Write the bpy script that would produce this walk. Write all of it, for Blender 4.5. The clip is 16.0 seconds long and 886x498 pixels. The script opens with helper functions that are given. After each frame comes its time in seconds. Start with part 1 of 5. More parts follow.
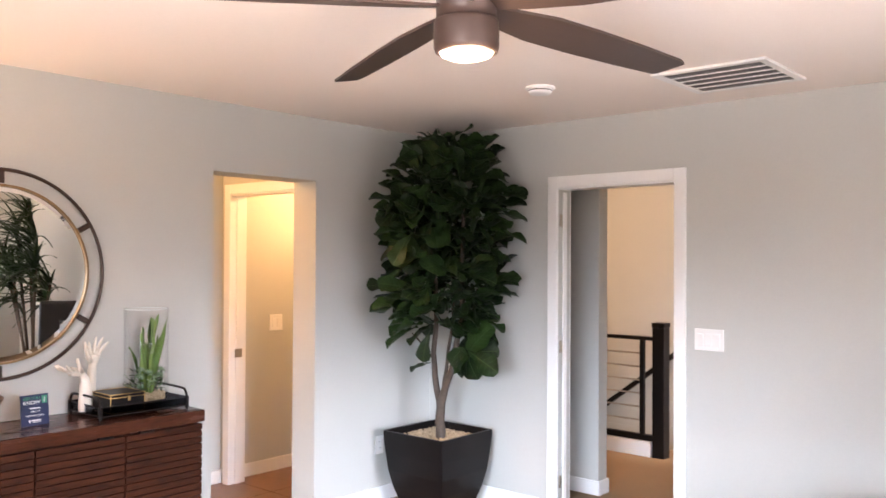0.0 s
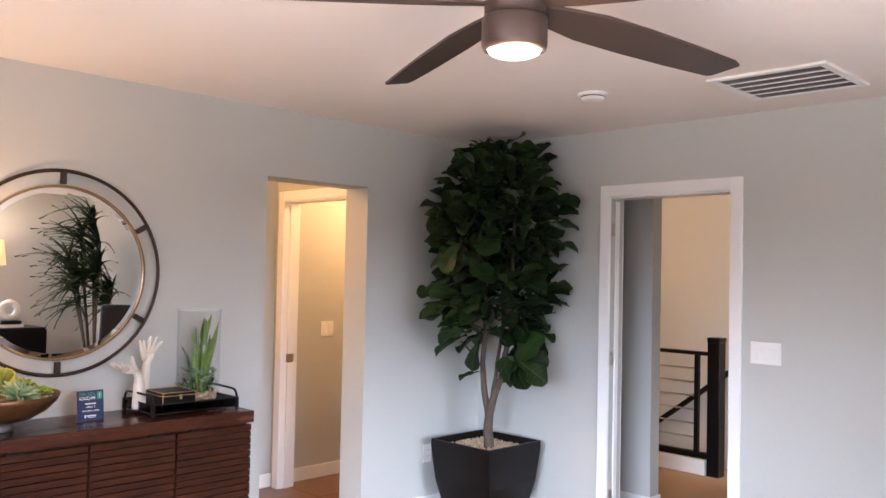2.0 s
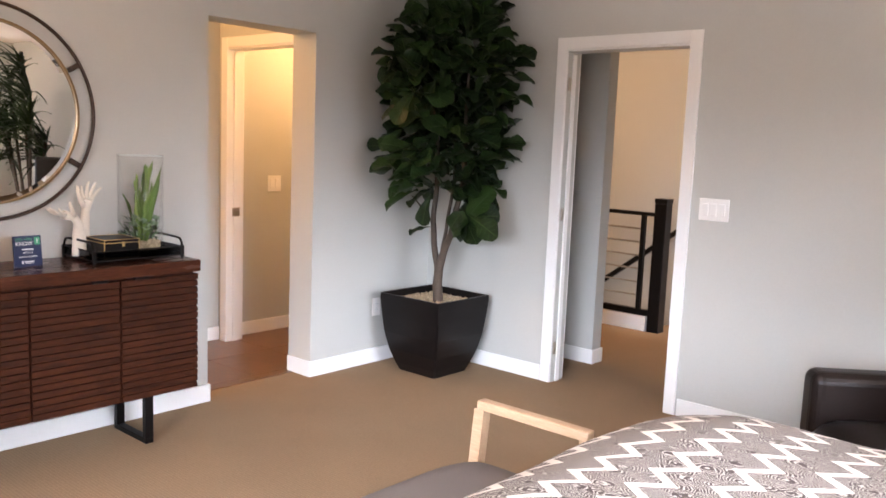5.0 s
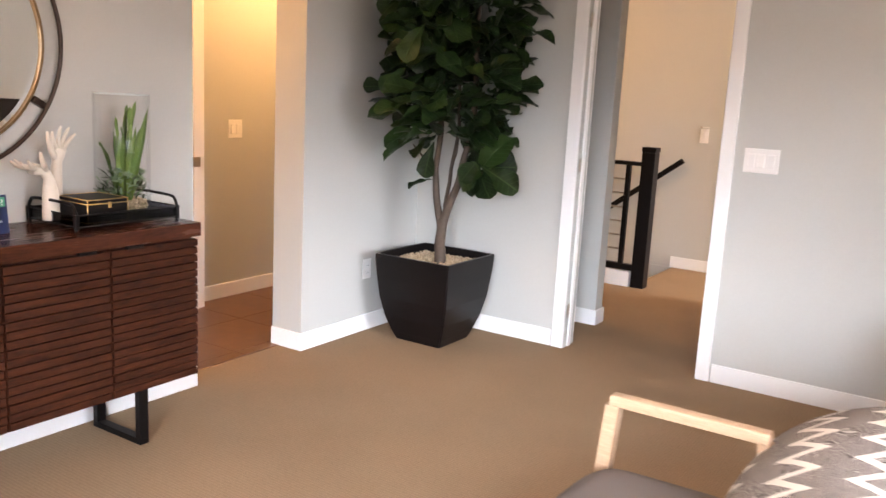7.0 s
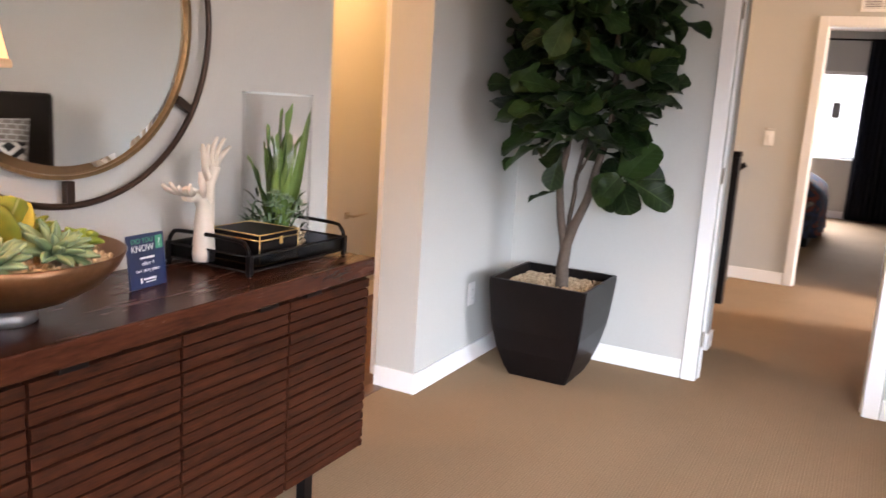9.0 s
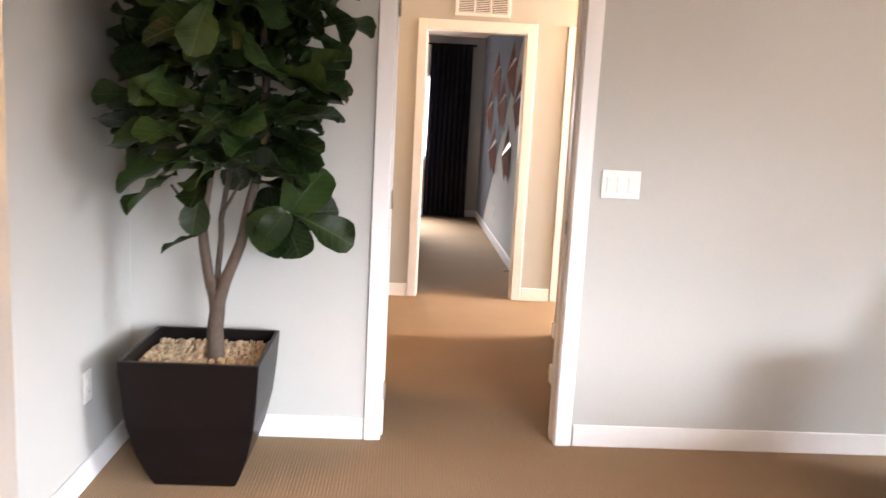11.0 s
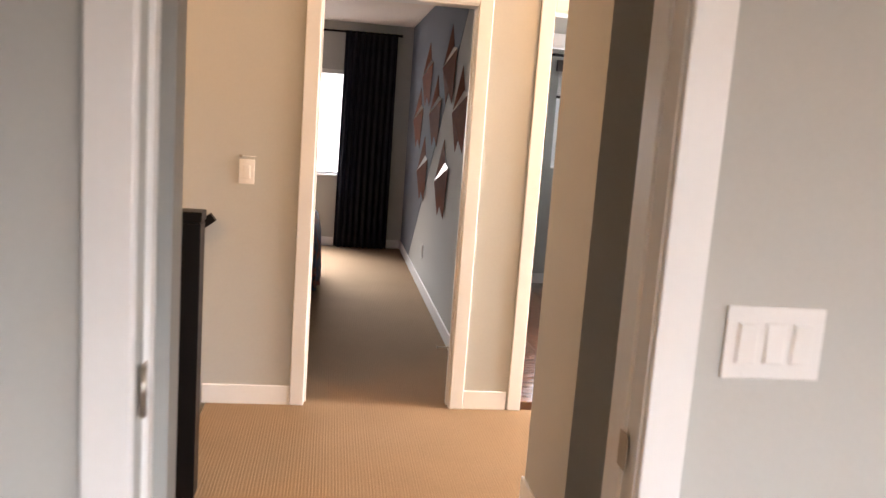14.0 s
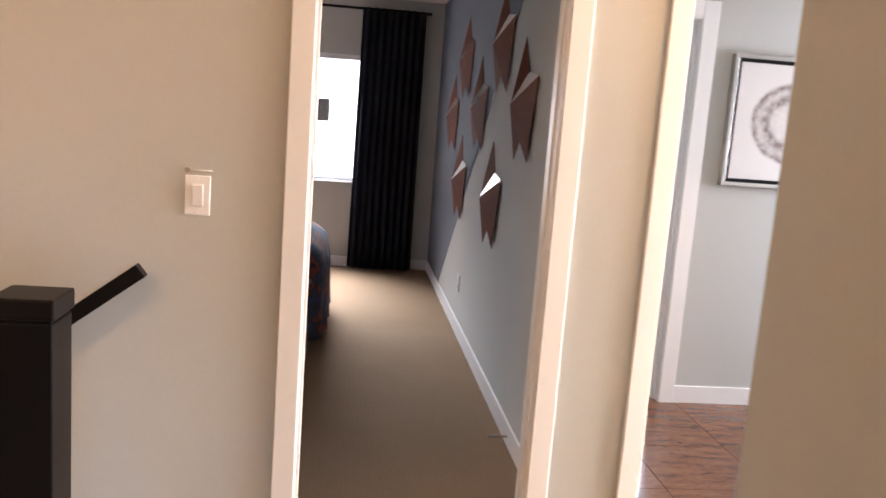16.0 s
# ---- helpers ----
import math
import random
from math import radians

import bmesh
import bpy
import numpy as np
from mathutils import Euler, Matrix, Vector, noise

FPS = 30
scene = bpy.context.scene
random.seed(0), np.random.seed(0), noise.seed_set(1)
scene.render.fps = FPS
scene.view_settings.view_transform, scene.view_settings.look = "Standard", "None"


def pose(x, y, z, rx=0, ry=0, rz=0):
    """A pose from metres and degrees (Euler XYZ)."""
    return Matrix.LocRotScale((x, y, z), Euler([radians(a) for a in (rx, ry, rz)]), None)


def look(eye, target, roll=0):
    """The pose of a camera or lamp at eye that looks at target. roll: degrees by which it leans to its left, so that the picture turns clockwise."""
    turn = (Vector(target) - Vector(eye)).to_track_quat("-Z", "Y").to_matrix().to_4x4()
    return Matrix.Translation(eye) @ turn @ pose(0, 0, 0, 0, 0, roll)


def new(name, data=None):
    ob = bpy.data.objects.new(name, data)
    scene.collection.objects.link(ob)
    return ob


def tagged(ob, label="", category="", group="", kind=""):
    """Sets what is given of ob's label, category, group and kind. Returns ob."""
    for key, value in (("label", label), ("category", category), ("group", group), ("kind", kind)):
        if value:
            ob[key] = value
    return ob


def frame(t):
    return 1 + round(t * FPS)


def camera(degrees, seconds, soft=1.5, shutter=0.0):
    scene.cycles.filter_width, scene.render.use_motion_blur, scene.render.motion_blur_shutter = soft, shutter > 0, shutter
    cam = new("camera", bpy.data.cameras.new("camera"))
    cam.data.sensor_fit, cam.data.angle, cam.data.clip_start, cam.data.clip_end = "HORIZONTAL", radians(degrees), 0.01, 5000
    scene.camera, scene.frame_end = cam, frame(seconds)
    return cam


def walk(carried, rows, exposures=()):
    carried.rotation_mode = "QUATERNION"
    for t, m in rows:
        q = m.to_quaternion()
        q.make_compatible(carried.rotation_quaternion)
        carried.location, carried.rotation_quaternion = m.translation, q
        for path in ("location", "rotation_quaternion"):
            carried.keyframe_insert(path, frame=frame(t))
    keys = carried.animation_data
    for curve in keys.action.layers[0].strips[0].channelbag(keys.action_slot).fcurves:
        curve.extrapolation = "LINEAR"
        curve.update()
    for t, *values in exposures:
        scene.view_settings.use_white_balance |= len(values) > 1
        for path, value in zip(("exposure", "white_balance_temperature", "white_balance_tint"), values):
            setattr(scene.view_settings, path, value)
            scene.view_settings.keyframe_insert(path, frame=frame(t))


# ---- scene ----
cam = camera(56.4, 16.0, shutter=0.5)
PATH = [
    (0, (0.072, 0.252, 1.586), (-1.24, 1.762, 1.611), 0.3),
    (0.5, (0.054, 0.266, 1.581), (-1.303, 1.733, 1.643), 0.5),
    (1, (0.052, 0.269, 1.562), (-1.334, 1.709, 1.638), 0.7),
    (1.5, (0.065, 0.274, 1.555), (-1.337, 1.698, 1.627), 1.0),
    (2, (0.083, 0.278, 1.541), (-1.325, 1.697, 1.601), 1.2),
    (2.5, (0.101, 0.291, 1.527), (-1.311, 1.708, 1.564), 1.5),
    (3, (0.111, 0.295, 1.514), (-1.298, 1.715, 1.512), 1.7),
    (3.5, (0.131, 0.306, 1.512), (-1.272, 1.73, 1.454), 1.8),
    (4, (0.128, 0.311, 1.479), (-1.255, 1.751, 1.366), 2.0),
    (4.5, (0.098, 0.308, 1.465), (-1.249, 1.775, 1.28), 2.2),
    (5, (0.015, 0.322, 1.455), (-1.283, 1.822, 1.2), 2.3),
    (5.2, (-0.029, 0.332, 1.462), (-1.305, 1.846, 1.181), 2.4),
    (7.5, (-1.194, 0.336, 1.393), (-2.23, 2.005, 1.014), 3.3),
    (8, (-1.531, 0.295, 1.39), (-2.558, 1.967, 1.009), 3.6),
    (8.5, (-1.806, 0.364, 1.394), (-2.822, 2.042, 1.007), 3.6),
    (9, (-2.053, 0.38, 1.383), (-2.958, 2.122, 1.003), 3.6),
    (9.5, (-2.29, 0.403, 1.385), (-2.902, 2.273, 1.026), 3.6),
    (10, (-2.485, 0.597, 1.365), (-2.777, 2.545, 1.021), 3.9),
    (10.2, (-2.563, 0.696, 1.372), (-2.746, 2.658, 1.029), 3.4),
    (12.5, (-2.726, 2.176, 1.461), (-2.458, 4.135, 1.166), 4.2),
    (13, (-2.641, 2.568, 1.434), (-2.364, 4.526, 1.136), 4.1),
    (13.5, (-2.526, 2.979, 1.459), (-2.249, 4.937, 1.157), 4.1),
    (14, (-2.474, 3.386, 1.466), (-2.195, 5.342, 1.16), 4.2),
    (14.5, (-2.384, 3.799, 1.442), (-2.107, 5.756, 1.134), 4.2),
    (15, (-2.348, 4.224, 1.442), (-2.07, 6.181, 1.135), 4.2),
    (15.5, (-2.42, 4.625, 1.46), (-2.129, 6.581, 1.146), 4.8),
    (16, (-2.435, 4.957, 1.437), (-2.198, 6.918, 1.123), 4.3),
]
EXPOSURES = [(t, stops, kelvin, 19) for t, stops, kelvin in (
    (0.0, -0.05, 6200), (1.5, -0.36, 5950), (3.0, -0.44, 5900), (3.5, -0.44, 5950), (5.0, -0.36, 6400), (7.5, -0.22, 6650), (9.0, -0.3, 6450), (9.5, 0.1, 6350), (10.2, 0.02, 6450),
    (12.5, -0.05, 7250), (13.5, -0.30, 7250), (14.0, -0.36, 6950), (14.5, -0.36, 7000), (15.0, 0.0, 6400), (15.5, -0.2, 6250), (16.0, -0.38, 6300))]
walk(cam, [(t, look(eye, target, roll)) for t, eye, target, roll in PATH], EXPOSURES)

# ---- world and lights ----
world = bpy.data.worlds.new("world")
scene.world = world
world.use_nodes = True
wn = world.node_tree
sky = wn.nodes.new("ShaderNodeTexSky")
sky.sky_type, sky.sun_disc = "NISHITA", False
sky.sun_elevation, sky.sun_rotation = radians(45), radians(60)
wn.links.new(sky.outputs[0], wn.nodes["Background"].inputs[0])
wn.nodes["Background"].inputs[1].default_value = 0.12


def area_lamp(name, at, target, w, h, watts, colour, spread=180):
    data = bpy.data.lights.new(name, "AREA")
    data.shape, data.size, data.size_y = "RECTANGLE", w, h
    data.energy, data.color, data.spread = watts, colour, radians(spread)
    ob = new(name, data)
    ob.matrix_world = look(at, target)
    return ob


def point_lamp(name, at, radius, watts, colour):
    data = bpy.data.lights.new(name, "POINT")
    data.shadow_soft_size, data.energy, data.color = radius, watts, colour
    ob = new(name, data)
    ob.location = at
    return ob


DAY = (0.79, 0.90, 1.0)
WARM = (1.0, 0.72, 0.42)
AMBER = (1.0, 0.54, 0.20)
area_lamp("window_light_master", (3.02, 1.9, 1.5), (0, 2.55, -0.15), 3.0, 1.3, 165, DAY, 58)
area_lamp("ground_bounce_master", (3.02, 1.9, 1.1), (1.3, 2.0, 3.2), 3.0, 0.6, 150, (1.0, 0.91, 0.84), 84)
area_lamp("window_light_master_south", (-0.1, -1.42, 1.5), (-1.35, 1.6, -0.25), 2.4, 1.3, 160, (0.75, 0.88, 1.0), 58)
area_lamp("ground_bounce_south", (-0.1, -1.42, 1.1), (-0.8, 0.2, 3.1), 2.4, 0.6, 180, (1.0, 0.90, 0.82), 84)
area_lamp("window_light_hall", (2.12, 6.92, 1.4), (-2, 6.98, -0.6), 0.9, 1.3, 300, (1.0, 0.93, 0.84), 120)
area_lamp("window_light_guest", (-3.1, 12.52, 1.38), (-3.55, 11.0, -0.2), 1.3, 1.15, 185, (0.88, 0.94, 1.0), 104)
area_lamp("window_light_bath", (-0.11, 11.0, 1.58), (-0.4, 8, 0.6), 0.6, 0.9, 45, DAY)
area_lamp("window_light_hall_bath", (1.36, 8.35, 1.5), (-0.6, 8.6, 0.3), 0.8, 0.9, 75, (0.93, 0.96, 1.0))
point_lamp("fan_bulb", (-1.27, 1.9, 2.09), 0.07, 20, WARM)
point_lamp("vanity_bulb", (-4.40, 4.35, 2.25), 0.1, 46, AMBER)
point_lamp("corridor_bulb", (-4.5, 2.5, 2.25), 0.1, 44, AMBER)
point_lamp("hall_bulb", (-0.7, 6.78, 2.36), 0.08, 52, (1.0, 0.585, 0.27))
point_lamp("stair_bulb", (-4.0, 5.70, 2.30), 0.08, 60, (1.0, 0.585, 0.27))

# ---- materials ----


def mat(name, colour, rough=0.6, metal=0.0, var=0.06, scale=3.0, fine=120.0, bump=0.05, depth=0.002, detail=None, spec=0.5):
    """A painted or natural surface: colour with two scales of variation, and a fine relief."""
    m = bpy.data.materials.new(name)
    m.use_nodes = True
    nt = m.node_tree
    b = nt.nodes["Principled BSDF"]
    b.inputs["Roughness"].default_value, b.inputs["Metallic"].default_value = rough, metal
    b.inputs["Specular IOR Level"].default_value = spec
    tc = nt.nodes.new("ShaderNodeTexCoord")
    n1 = nt.nodes.new("ShaderNodeTexNoise")
    n1.inputs["Scale"].default_value, n1.inputs["Detail"].default_value = scale, 4
    n2 = nt.nodes.new("ShaderNodeTexNoise")
    n2.inputs["Scale"].default_value, n2.inputs["Detail"].default_value = fine, 3
    nt.links.new(tc.outputs["Object"], n1.inputs["Vector"])
    nt.links.new(tc.outputs["Object"], n2.inputs["Vector"])
    add = nt.nodes.new("ShaderNodeMath")
    add.operation = "ADD"
    nt.links.new(n1.outputs[0], add.inputs[0])
    nt.links.new(n2.outputs[0], add.inputs[1])
    ramp = nt.nodes.new("ShaderNodeValToRGB")
    lo = [max(0, c * (1 - var)) for c in colour]
    hi = [min(1, c * (1 + var)) for c in (detail or colour)]
    ramp.color_ramp.elements[0].position, ramp.color_ramp.elements[0].color = 0.3, (*lo, 1)
    ramp.color_ramp.elements[1].position, ramp.color_ramp.elements[1].color = 0.7, (*hi, 1)
    half = nt.nodes.new("ShaderNodeMath")
    half.operation, half.inputs[1].default_value = "MULTIPLY", 0.5
    nt.links.new(add.outputs[0], half.inputs[0])
    nt.links.new(half.outputs[0], ramp.inputs[0])
    nt.links.new(ramp.outputs[0], b.inputs["Base Color"])
    if bump:
        bp = nt.nodes.new("ShaderNodeBump")
        bp.inputs["Strength"].default_value, bp.inputs["Distance"].default_value = bump, depth
        nt.links.new(n2.outputs[0], bp.inputs["Height"])
        nt.links.new(bp.outputs[0], b.inputs["Normal"])
    return m


M = {}
M["wall"] = mat("greige_paint", (0.483, 0.488, 0.463), 0.75, var=0.025, scale=1.2, fine=90, bump=0.15, depth=0.0015)
M["ceiling"] = mat("ceiling_paint", (0.86, 0.79, 0.735), 0.85, var=0.02, scale=1.0, fine=70, bump=0.2, depth=0.002)
M["trim"] = mat("white_trim_paint", (0.82, 0.82, 0.81), 0.35, var=0.015, fine=60, bump=0.03)
M["black"] = mat("black_satin", (0.0045, 0.0035, 0.0035), 0.4, var=0.2, bump=0.05, spec=0.16)
M["plastic"] = mat("white_plastic", (0.83, 0.82, 0.80), 0.3, var=0.01, bump=0)


def glow(name, colour, strength):
    m = bpy.data.materials.new(name)
    m.use_nodes = True
    b = m.node_tree.nodes["Principled BSDF"]
    b.inputs["Base Color"].default_value = (*colour, 1)
    b.inputs["Emission Color"].default_value = (*colour, 1)
    b.inputs["Emission Strength"].default_value = strength
    return m


M["day"] = glow("daylight_haze", (0.95, 0.98, 1.0), 3.0)
M["bulb"] = glow("lit_diffuser", (1.0, 0.86, 0.66), 6.0)


def carpet_mat():
    m = bpy.data.materials.new("looped_tan_carpet")
    m.use_nodes = True
    nt = m.node_tree
    b = nt.nodes["Principled BSDF"]
    b.inputs["Roughness"].default_value = 0.95
    b.inputs["Specular IOR Level"].default_value = 0.1
    tc = nt.nodes.new("ShaderNodeTexCoord")
    vor = nt.nodes.new("ShaderNodeTexVoronoi")
    vor.inputs["Scale"].default_value, vor.inputs["Randomness"].default_value = 95, 0.22
    mp = nt.nodes.new("ShaderNodeMapping")
    mp.inputs["Scale"].default_value = (1.0, 0.72, 1.0)
    nt.links.new(tc.outputs["Object"], mp.inputs["Vector"])
    nt.links.new(mp.outputs[0], vor.inputs["Vector"])
    no = nt.nodes.new("ShaderNodeTexNoise")
    no.inputs["Scale"].default_value, no.inputs["Detail"].default_value = 2.2, 5
    nt.links.new(tc.outputs["Object"], no.inputs["Vector"])
    ramp = nt.nodes.new("ShaderNodeValToRGB")
    ramp.color_ramp.elements[0].position, ramp.color_ramp.elements[0].color = 0.05, (0.315, 0.218, 0.136, 1)
    ramp.color_ramp.elements[1].position, ramp.color_ramp.elements[1].color = 0.75, (0.232, 0.157, 0.094, 1)
    nt.links.new(vor.outputs["Distance"], ramp.inputs[0])
    mix = nt.nodes.new("ShaderNodeMix")
    mix.data_type, mix.blend_type = "RGBA", "MULTIPLY"
    mix.inputs[0].default_value = 0.35
    r2 = nt.nodes.new("ShaderNodeValToRGB")
    r2.color_ramp.elements[0].position, r2.color_ramp.elements[0].color = 0.3, (0.75, 0.73, 0.72, 1)
    r2.color_ramp.elements[1].position, r2.color_ramp.elements[1].color = 0.7, (1, 1, 1, 1)
    nt.links.new(no.outputs[0], r2.inputs[0])
    nt.links.new(ramp.outputs[0], mix.inputs[6])
    nt.links.new(r2.outputs[0], mix.inputs[7])
    sep = nt.nodes.new("ShaderNodeSeparateXYZ")
    nt.links.new(tc.outputs["Object"], sep.inputs[0])
    wig = nt.nodes.new("ShaderNodeMath")
    wig.operation, wig.inputs[1].default_value = "MULTIPLY_ADD", 0.006
    nt.links.new(no.outputs[0], wig.inputs[0])
    nt.links.new(sep.outputs[0], wig.inputs[2])
    ph = nt.nodes.new("ShaderNodeMath")
    ph.operation, ph.inputs[1].default_value = "MULTIPLY", 2 * math.pi / 0.0135
    nt.links.new(wig.outputs[0], ph.inputs[0])
    rib = nt.nodes.new("ShaderNodeMath")
    rib.operation = "SINE"
    nt.links.new(ph.outputs[0], rib.inputs[0])
    r3 = nt.nodes.new("ShaderNodeValToRGB")
    r3.color_ramp.elements[0].position, r3.color_ramp.elements[0].color = 0.0, (0.94, 0.936, 0.93, 1)
    r3.color_ramp.elements[1].position, r3.color_ramp.elements[1].color = 0.45, (1, 1, 1, 1)
    up = nt.nodes.new("ShaderNodeMath")
    up.operation, up.inputs[1].default_value, up.inputs[2].default_value = "MULTIPLY_ADD", 0.5, 0.5
    nt.links.new(rib.outputs[0], up.inputs[0])
    nt.links.new(up.outputs[0], r3.inputs[0])
    rows = nt.nodes.new("ShaderNodeMix")
    rows.data_type, rows.blend_type = "RGBA", "MULTIPLY"
    rows.inputs[0].default_value = 0.8
    nt.links.new(mix.outputs[2], rows.inputs[6])
    nt.links.new(r3.outputs[0], rows.inputs[7])
    nt.links.new(rows.outputs[2], b.inputs["Base Color"])
    hgt = nt.nodes.new("ShaderNodeMath")
    hgt.operation = "SUBTRACT"
    nt.links.new(up.outputs[0], hgt.inputs[0])
    nt.links.new(vor.outputs["Distance"], hgt.inputs[1])
    bp = nt.nodes.new("ShaderNodeBump")
    bp.inputs["Strength"].default_value, bp.inputs["Distance"].default_value = 0.22, 0.003
    nt.links.new(hgt.outputs[0], bp.inputs["Height"])
    nt.links.new(bp.outputs[0], b.inputs["Normal"])
    return m


M["carpet"] = carpet_mat()



def graph(name, rough=0.5, metal=0.0):
    m = bpy.data.materials.new(name)
    m.use_nodes = True
    nt = m.node_tree
    b = nt.nodes["Principled BSDF"]
    b.inputs["Roughness"].default_value, b.inputs["Metallic"].default_value = rough, metal

    def node(kind, *ins, **props):
        n = nt.nodes.new("ShaderNode" + kind)
        for k, v in props.items():
            if k == "op":
                n.operation = v
            elif k == "data":
                n.data_type = v
        for i, v in enumerate(ins):
            if v is None:
                continue
            if hasattr(v, "links"):
                nt.links.new(v, n.inputs[i])
            else:
                n.inputs[i].default_value = v
        return n

    def ramp(fac, stops):
        r = nt.nodes.new("ShaderNodeValToRGB")
        while len(r.color_ramp.elements) < len(stops):
            r.color_ramp.elements.new(0.5)
        for e, (p, c) in zip(r.color_ramp.elements, stops):
            e.position, e.color = p, (*c, 1)
        nt.links.new(fac, r.inputs[0])
        return r.outputs[0]

    def bump(height, strength, distance):
        n = nt.nodes.new("ShaderNodeBump")
        n.inputs["Strength"].default_value, n.inputs["Distance"].default_value = strength, distance
        nt.links.new(height, n.inputs["Height"])
        nt.links.new(n.outputs[0], b.inputs["Normal"])

    def noise_tex(vec, scale, detail=4):
        n = nt.nodes.new("ShaderNodeTexNoise")
        n.inputs["Scale"].default_value, n.inputs["Detail"].default_value = scale, detail
        nt.links.new(vec, n.inputs["Vector"])
        return n.outputs[0]

    def scaled(vec, sx, sy, sz):
        n = nt.nodes.new("ShaderNodeMapping")
        n.inputs["Scale"].default_value = (sx, sy, sz)
        nt.links.new(vec, n.inputs["Vector"])
        return n.outputs[0]

    obj = nt.nodes.new("ShaderNodeTexCoord").outputs["Object"]
    return m, nt, b, node, ramp, bump, noise_tex, scaled, obj


def wood_mat(name, dark, light, rough, stretch, relief=0.25, spec=0.5):
    """Grained timber; stretch sets the way of the grain."""
    m, nt, b, node, ramp, bump, noise_tex, scaled, obj = graph(name, rough)
    b.inputs["Specular IOR Level"].default_value = spec
    rnd = nt.nodes.new("ShaderNodeObjectInfo").outputs["Random"]
    shift = node("VectorMath", obj, None, op="ADD")
    comb = node("CombineXYZ", rnd, rnd, rnd)
    mul = node("VectorMath", comb.outputs[0], (7.0, 3.0, 5.0), op="MULTIPLY")
    nt.links.new(mul.outputs[0], shift.inputs[1])
    g = noise_tex(scaled(shift.outputs[0], *stretch), 6, 8)
    f = noise_tex(scaled(shift.outputs[0], *[s * 6 for s in stretch]), 5, 3)
    mix = node("Math", g, f, op="ADD")
    half = node("Math", mix.outputs[0], 0.5, op="MULTIPLY")
    mid = [(a + c) / 2 for a, c in zip(dark, light)]
    nt.links.new(ramp(half.outputs[0], [(0.33, dark), (0.52, mid), (0.68, light)]), b.inputs["Base Color"])
    rr = node("MapRange", g, 0.3, 0.7, rough - 0.03, rough + 0.04)
    nt.links.new(rr.outputs[0], b.inputs["Roughness"])
    bump(f, relief, 0.001)
    return m


M["walnut_slat"] = wood_mat("dark_stained_slat", (0.008, 0.0028, 0.0015), (0.064, 0.0180, 0.0075), 0.55, (8, 0.8, 8), 0.25, 0.1)
M["walnut_top"] = wood_mat("dark_stained_top", (0.026, 0.008, 0.0045), (0.078, 0.024, 0.012), 0.25, (6, 0.7, 6), 0.08, 0.3)
M["oak"] = wood_mat("pale_ash_wood", (0.32, 0.20, 0.115), (0.44, 0.30, 0.19), 0.45, (1, 8, 8), 0.1)
M["fan"] = mat("bronze_fan_finish", (0.055, 0.034, 0.027), 0.42, 0.2, var=0.12, scale=4, fine=60, bump=0.04)
M["pot"] = mat("dark_brown_fibre", (0.006, 0.0042, 0.004), 0.38, var=0.3, scale=6, fine=120, bump=0.06, spec=0.18)
M["leather"] = mat("black_leather", (0.012, 0.008, 0.007), 0.35, var=0.3, scale=6, fine=160, bump=0.25, depth=0.001, spec=0.2)
M["grey_cloth"] = mat("grey_brown_cloth", (0.105, 0.088, 0.080), 0.9, var=0.12, scale=5, fine=400, bump=0.35, depth=0.001)
M["ceramic"] = mat("matt_white_ceramic", (0.68, 0.62, 0.53), 0.45, var=0.04, scale=8, fine=80, bump=0.05)
M["brass"] = mat("aged_brass", (0.26, 0.17, 0.085), 0.32, 0.9, var=0.2, scale=10, fine=90, bump=0.05)
M["gold"] = mat("gold_edge", (0.72, 0.50, 0.20), 0.3, 0.9, var=0.1)
M["ring"] = mat("dark_bronze_ring", (0.045, 0.028, 0.020), 0.38, 0.6, var=0.2, scale=12)
M["bronze"] = mat("bronze_bowl_glaze", (0.15, 0.075, 0.035), 0.3, 0.7, var=0.25, scale=9, fine=70, bump=0.08)
M["steel"] = mat("brushed_steel", (0.55, 0.53, 0.5), 0.35, 0.9, var=0.06)
M["pewter"] = mat("dark_pewter", (0.20, 0.20, 0.21), 0.42, 0.8, var=0.12, scale=9)
M["nickel"] = mat("satin_nickel", (0.42, 0.38, 0.32), 0.35, 0.9, var=0.08)
# Paler version of the star sheet: light on one facet, put into colour.
M["star_lit_face"] = mat("lit_sheet_face", (0.62, 0.57, 0.53), 0.28, 0.9, var=0.15, scale=7, fine=50, bump=0.03)
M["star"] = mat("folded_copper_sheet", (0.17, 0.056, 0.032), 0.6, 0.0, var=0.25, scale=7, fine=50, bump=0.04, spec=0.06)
M["accent"] = mat("blue_grey_wall_paint", (0.13, 0.15, 0.19), 0.7, var=0.03, fine=90, bump=0.05)
M["navy_cloth"] = mat("black_curtain_cloth", (0.012, 0.014, 0.026), 0.9, var=0.3, scale=5, fine=300, bump=0.3)
M["trunk"] = mat("grey_brown_bark", (0.075, 0.054, 0.040), 0.8, var=0.3, scale=14, fine=70, bump=0.5, depth=0.004)
M["pebble"] = mat("tan_pebbles", (0.36, 0.25, 0.14), 0.65, var=0.35, scale=40, fine=90, bump=0.1, detail=(0.62, 0.5, 0.34))
M["grille"] = mat("grille_shade", (0.03, 0.03, 0.028), 0.8)
M["fin"] = mat("shaded_grey_fin", (0.16, 0.155, 0.15), 0.6)
M["navy_card"] = mat("navy_print", (0.012, 0.022, 0.07), 0.35, var=0.08, bump=0)
M["ink"] = mat("white_print", (0.85, 0.85, 0.85), 0.5, bump=0)
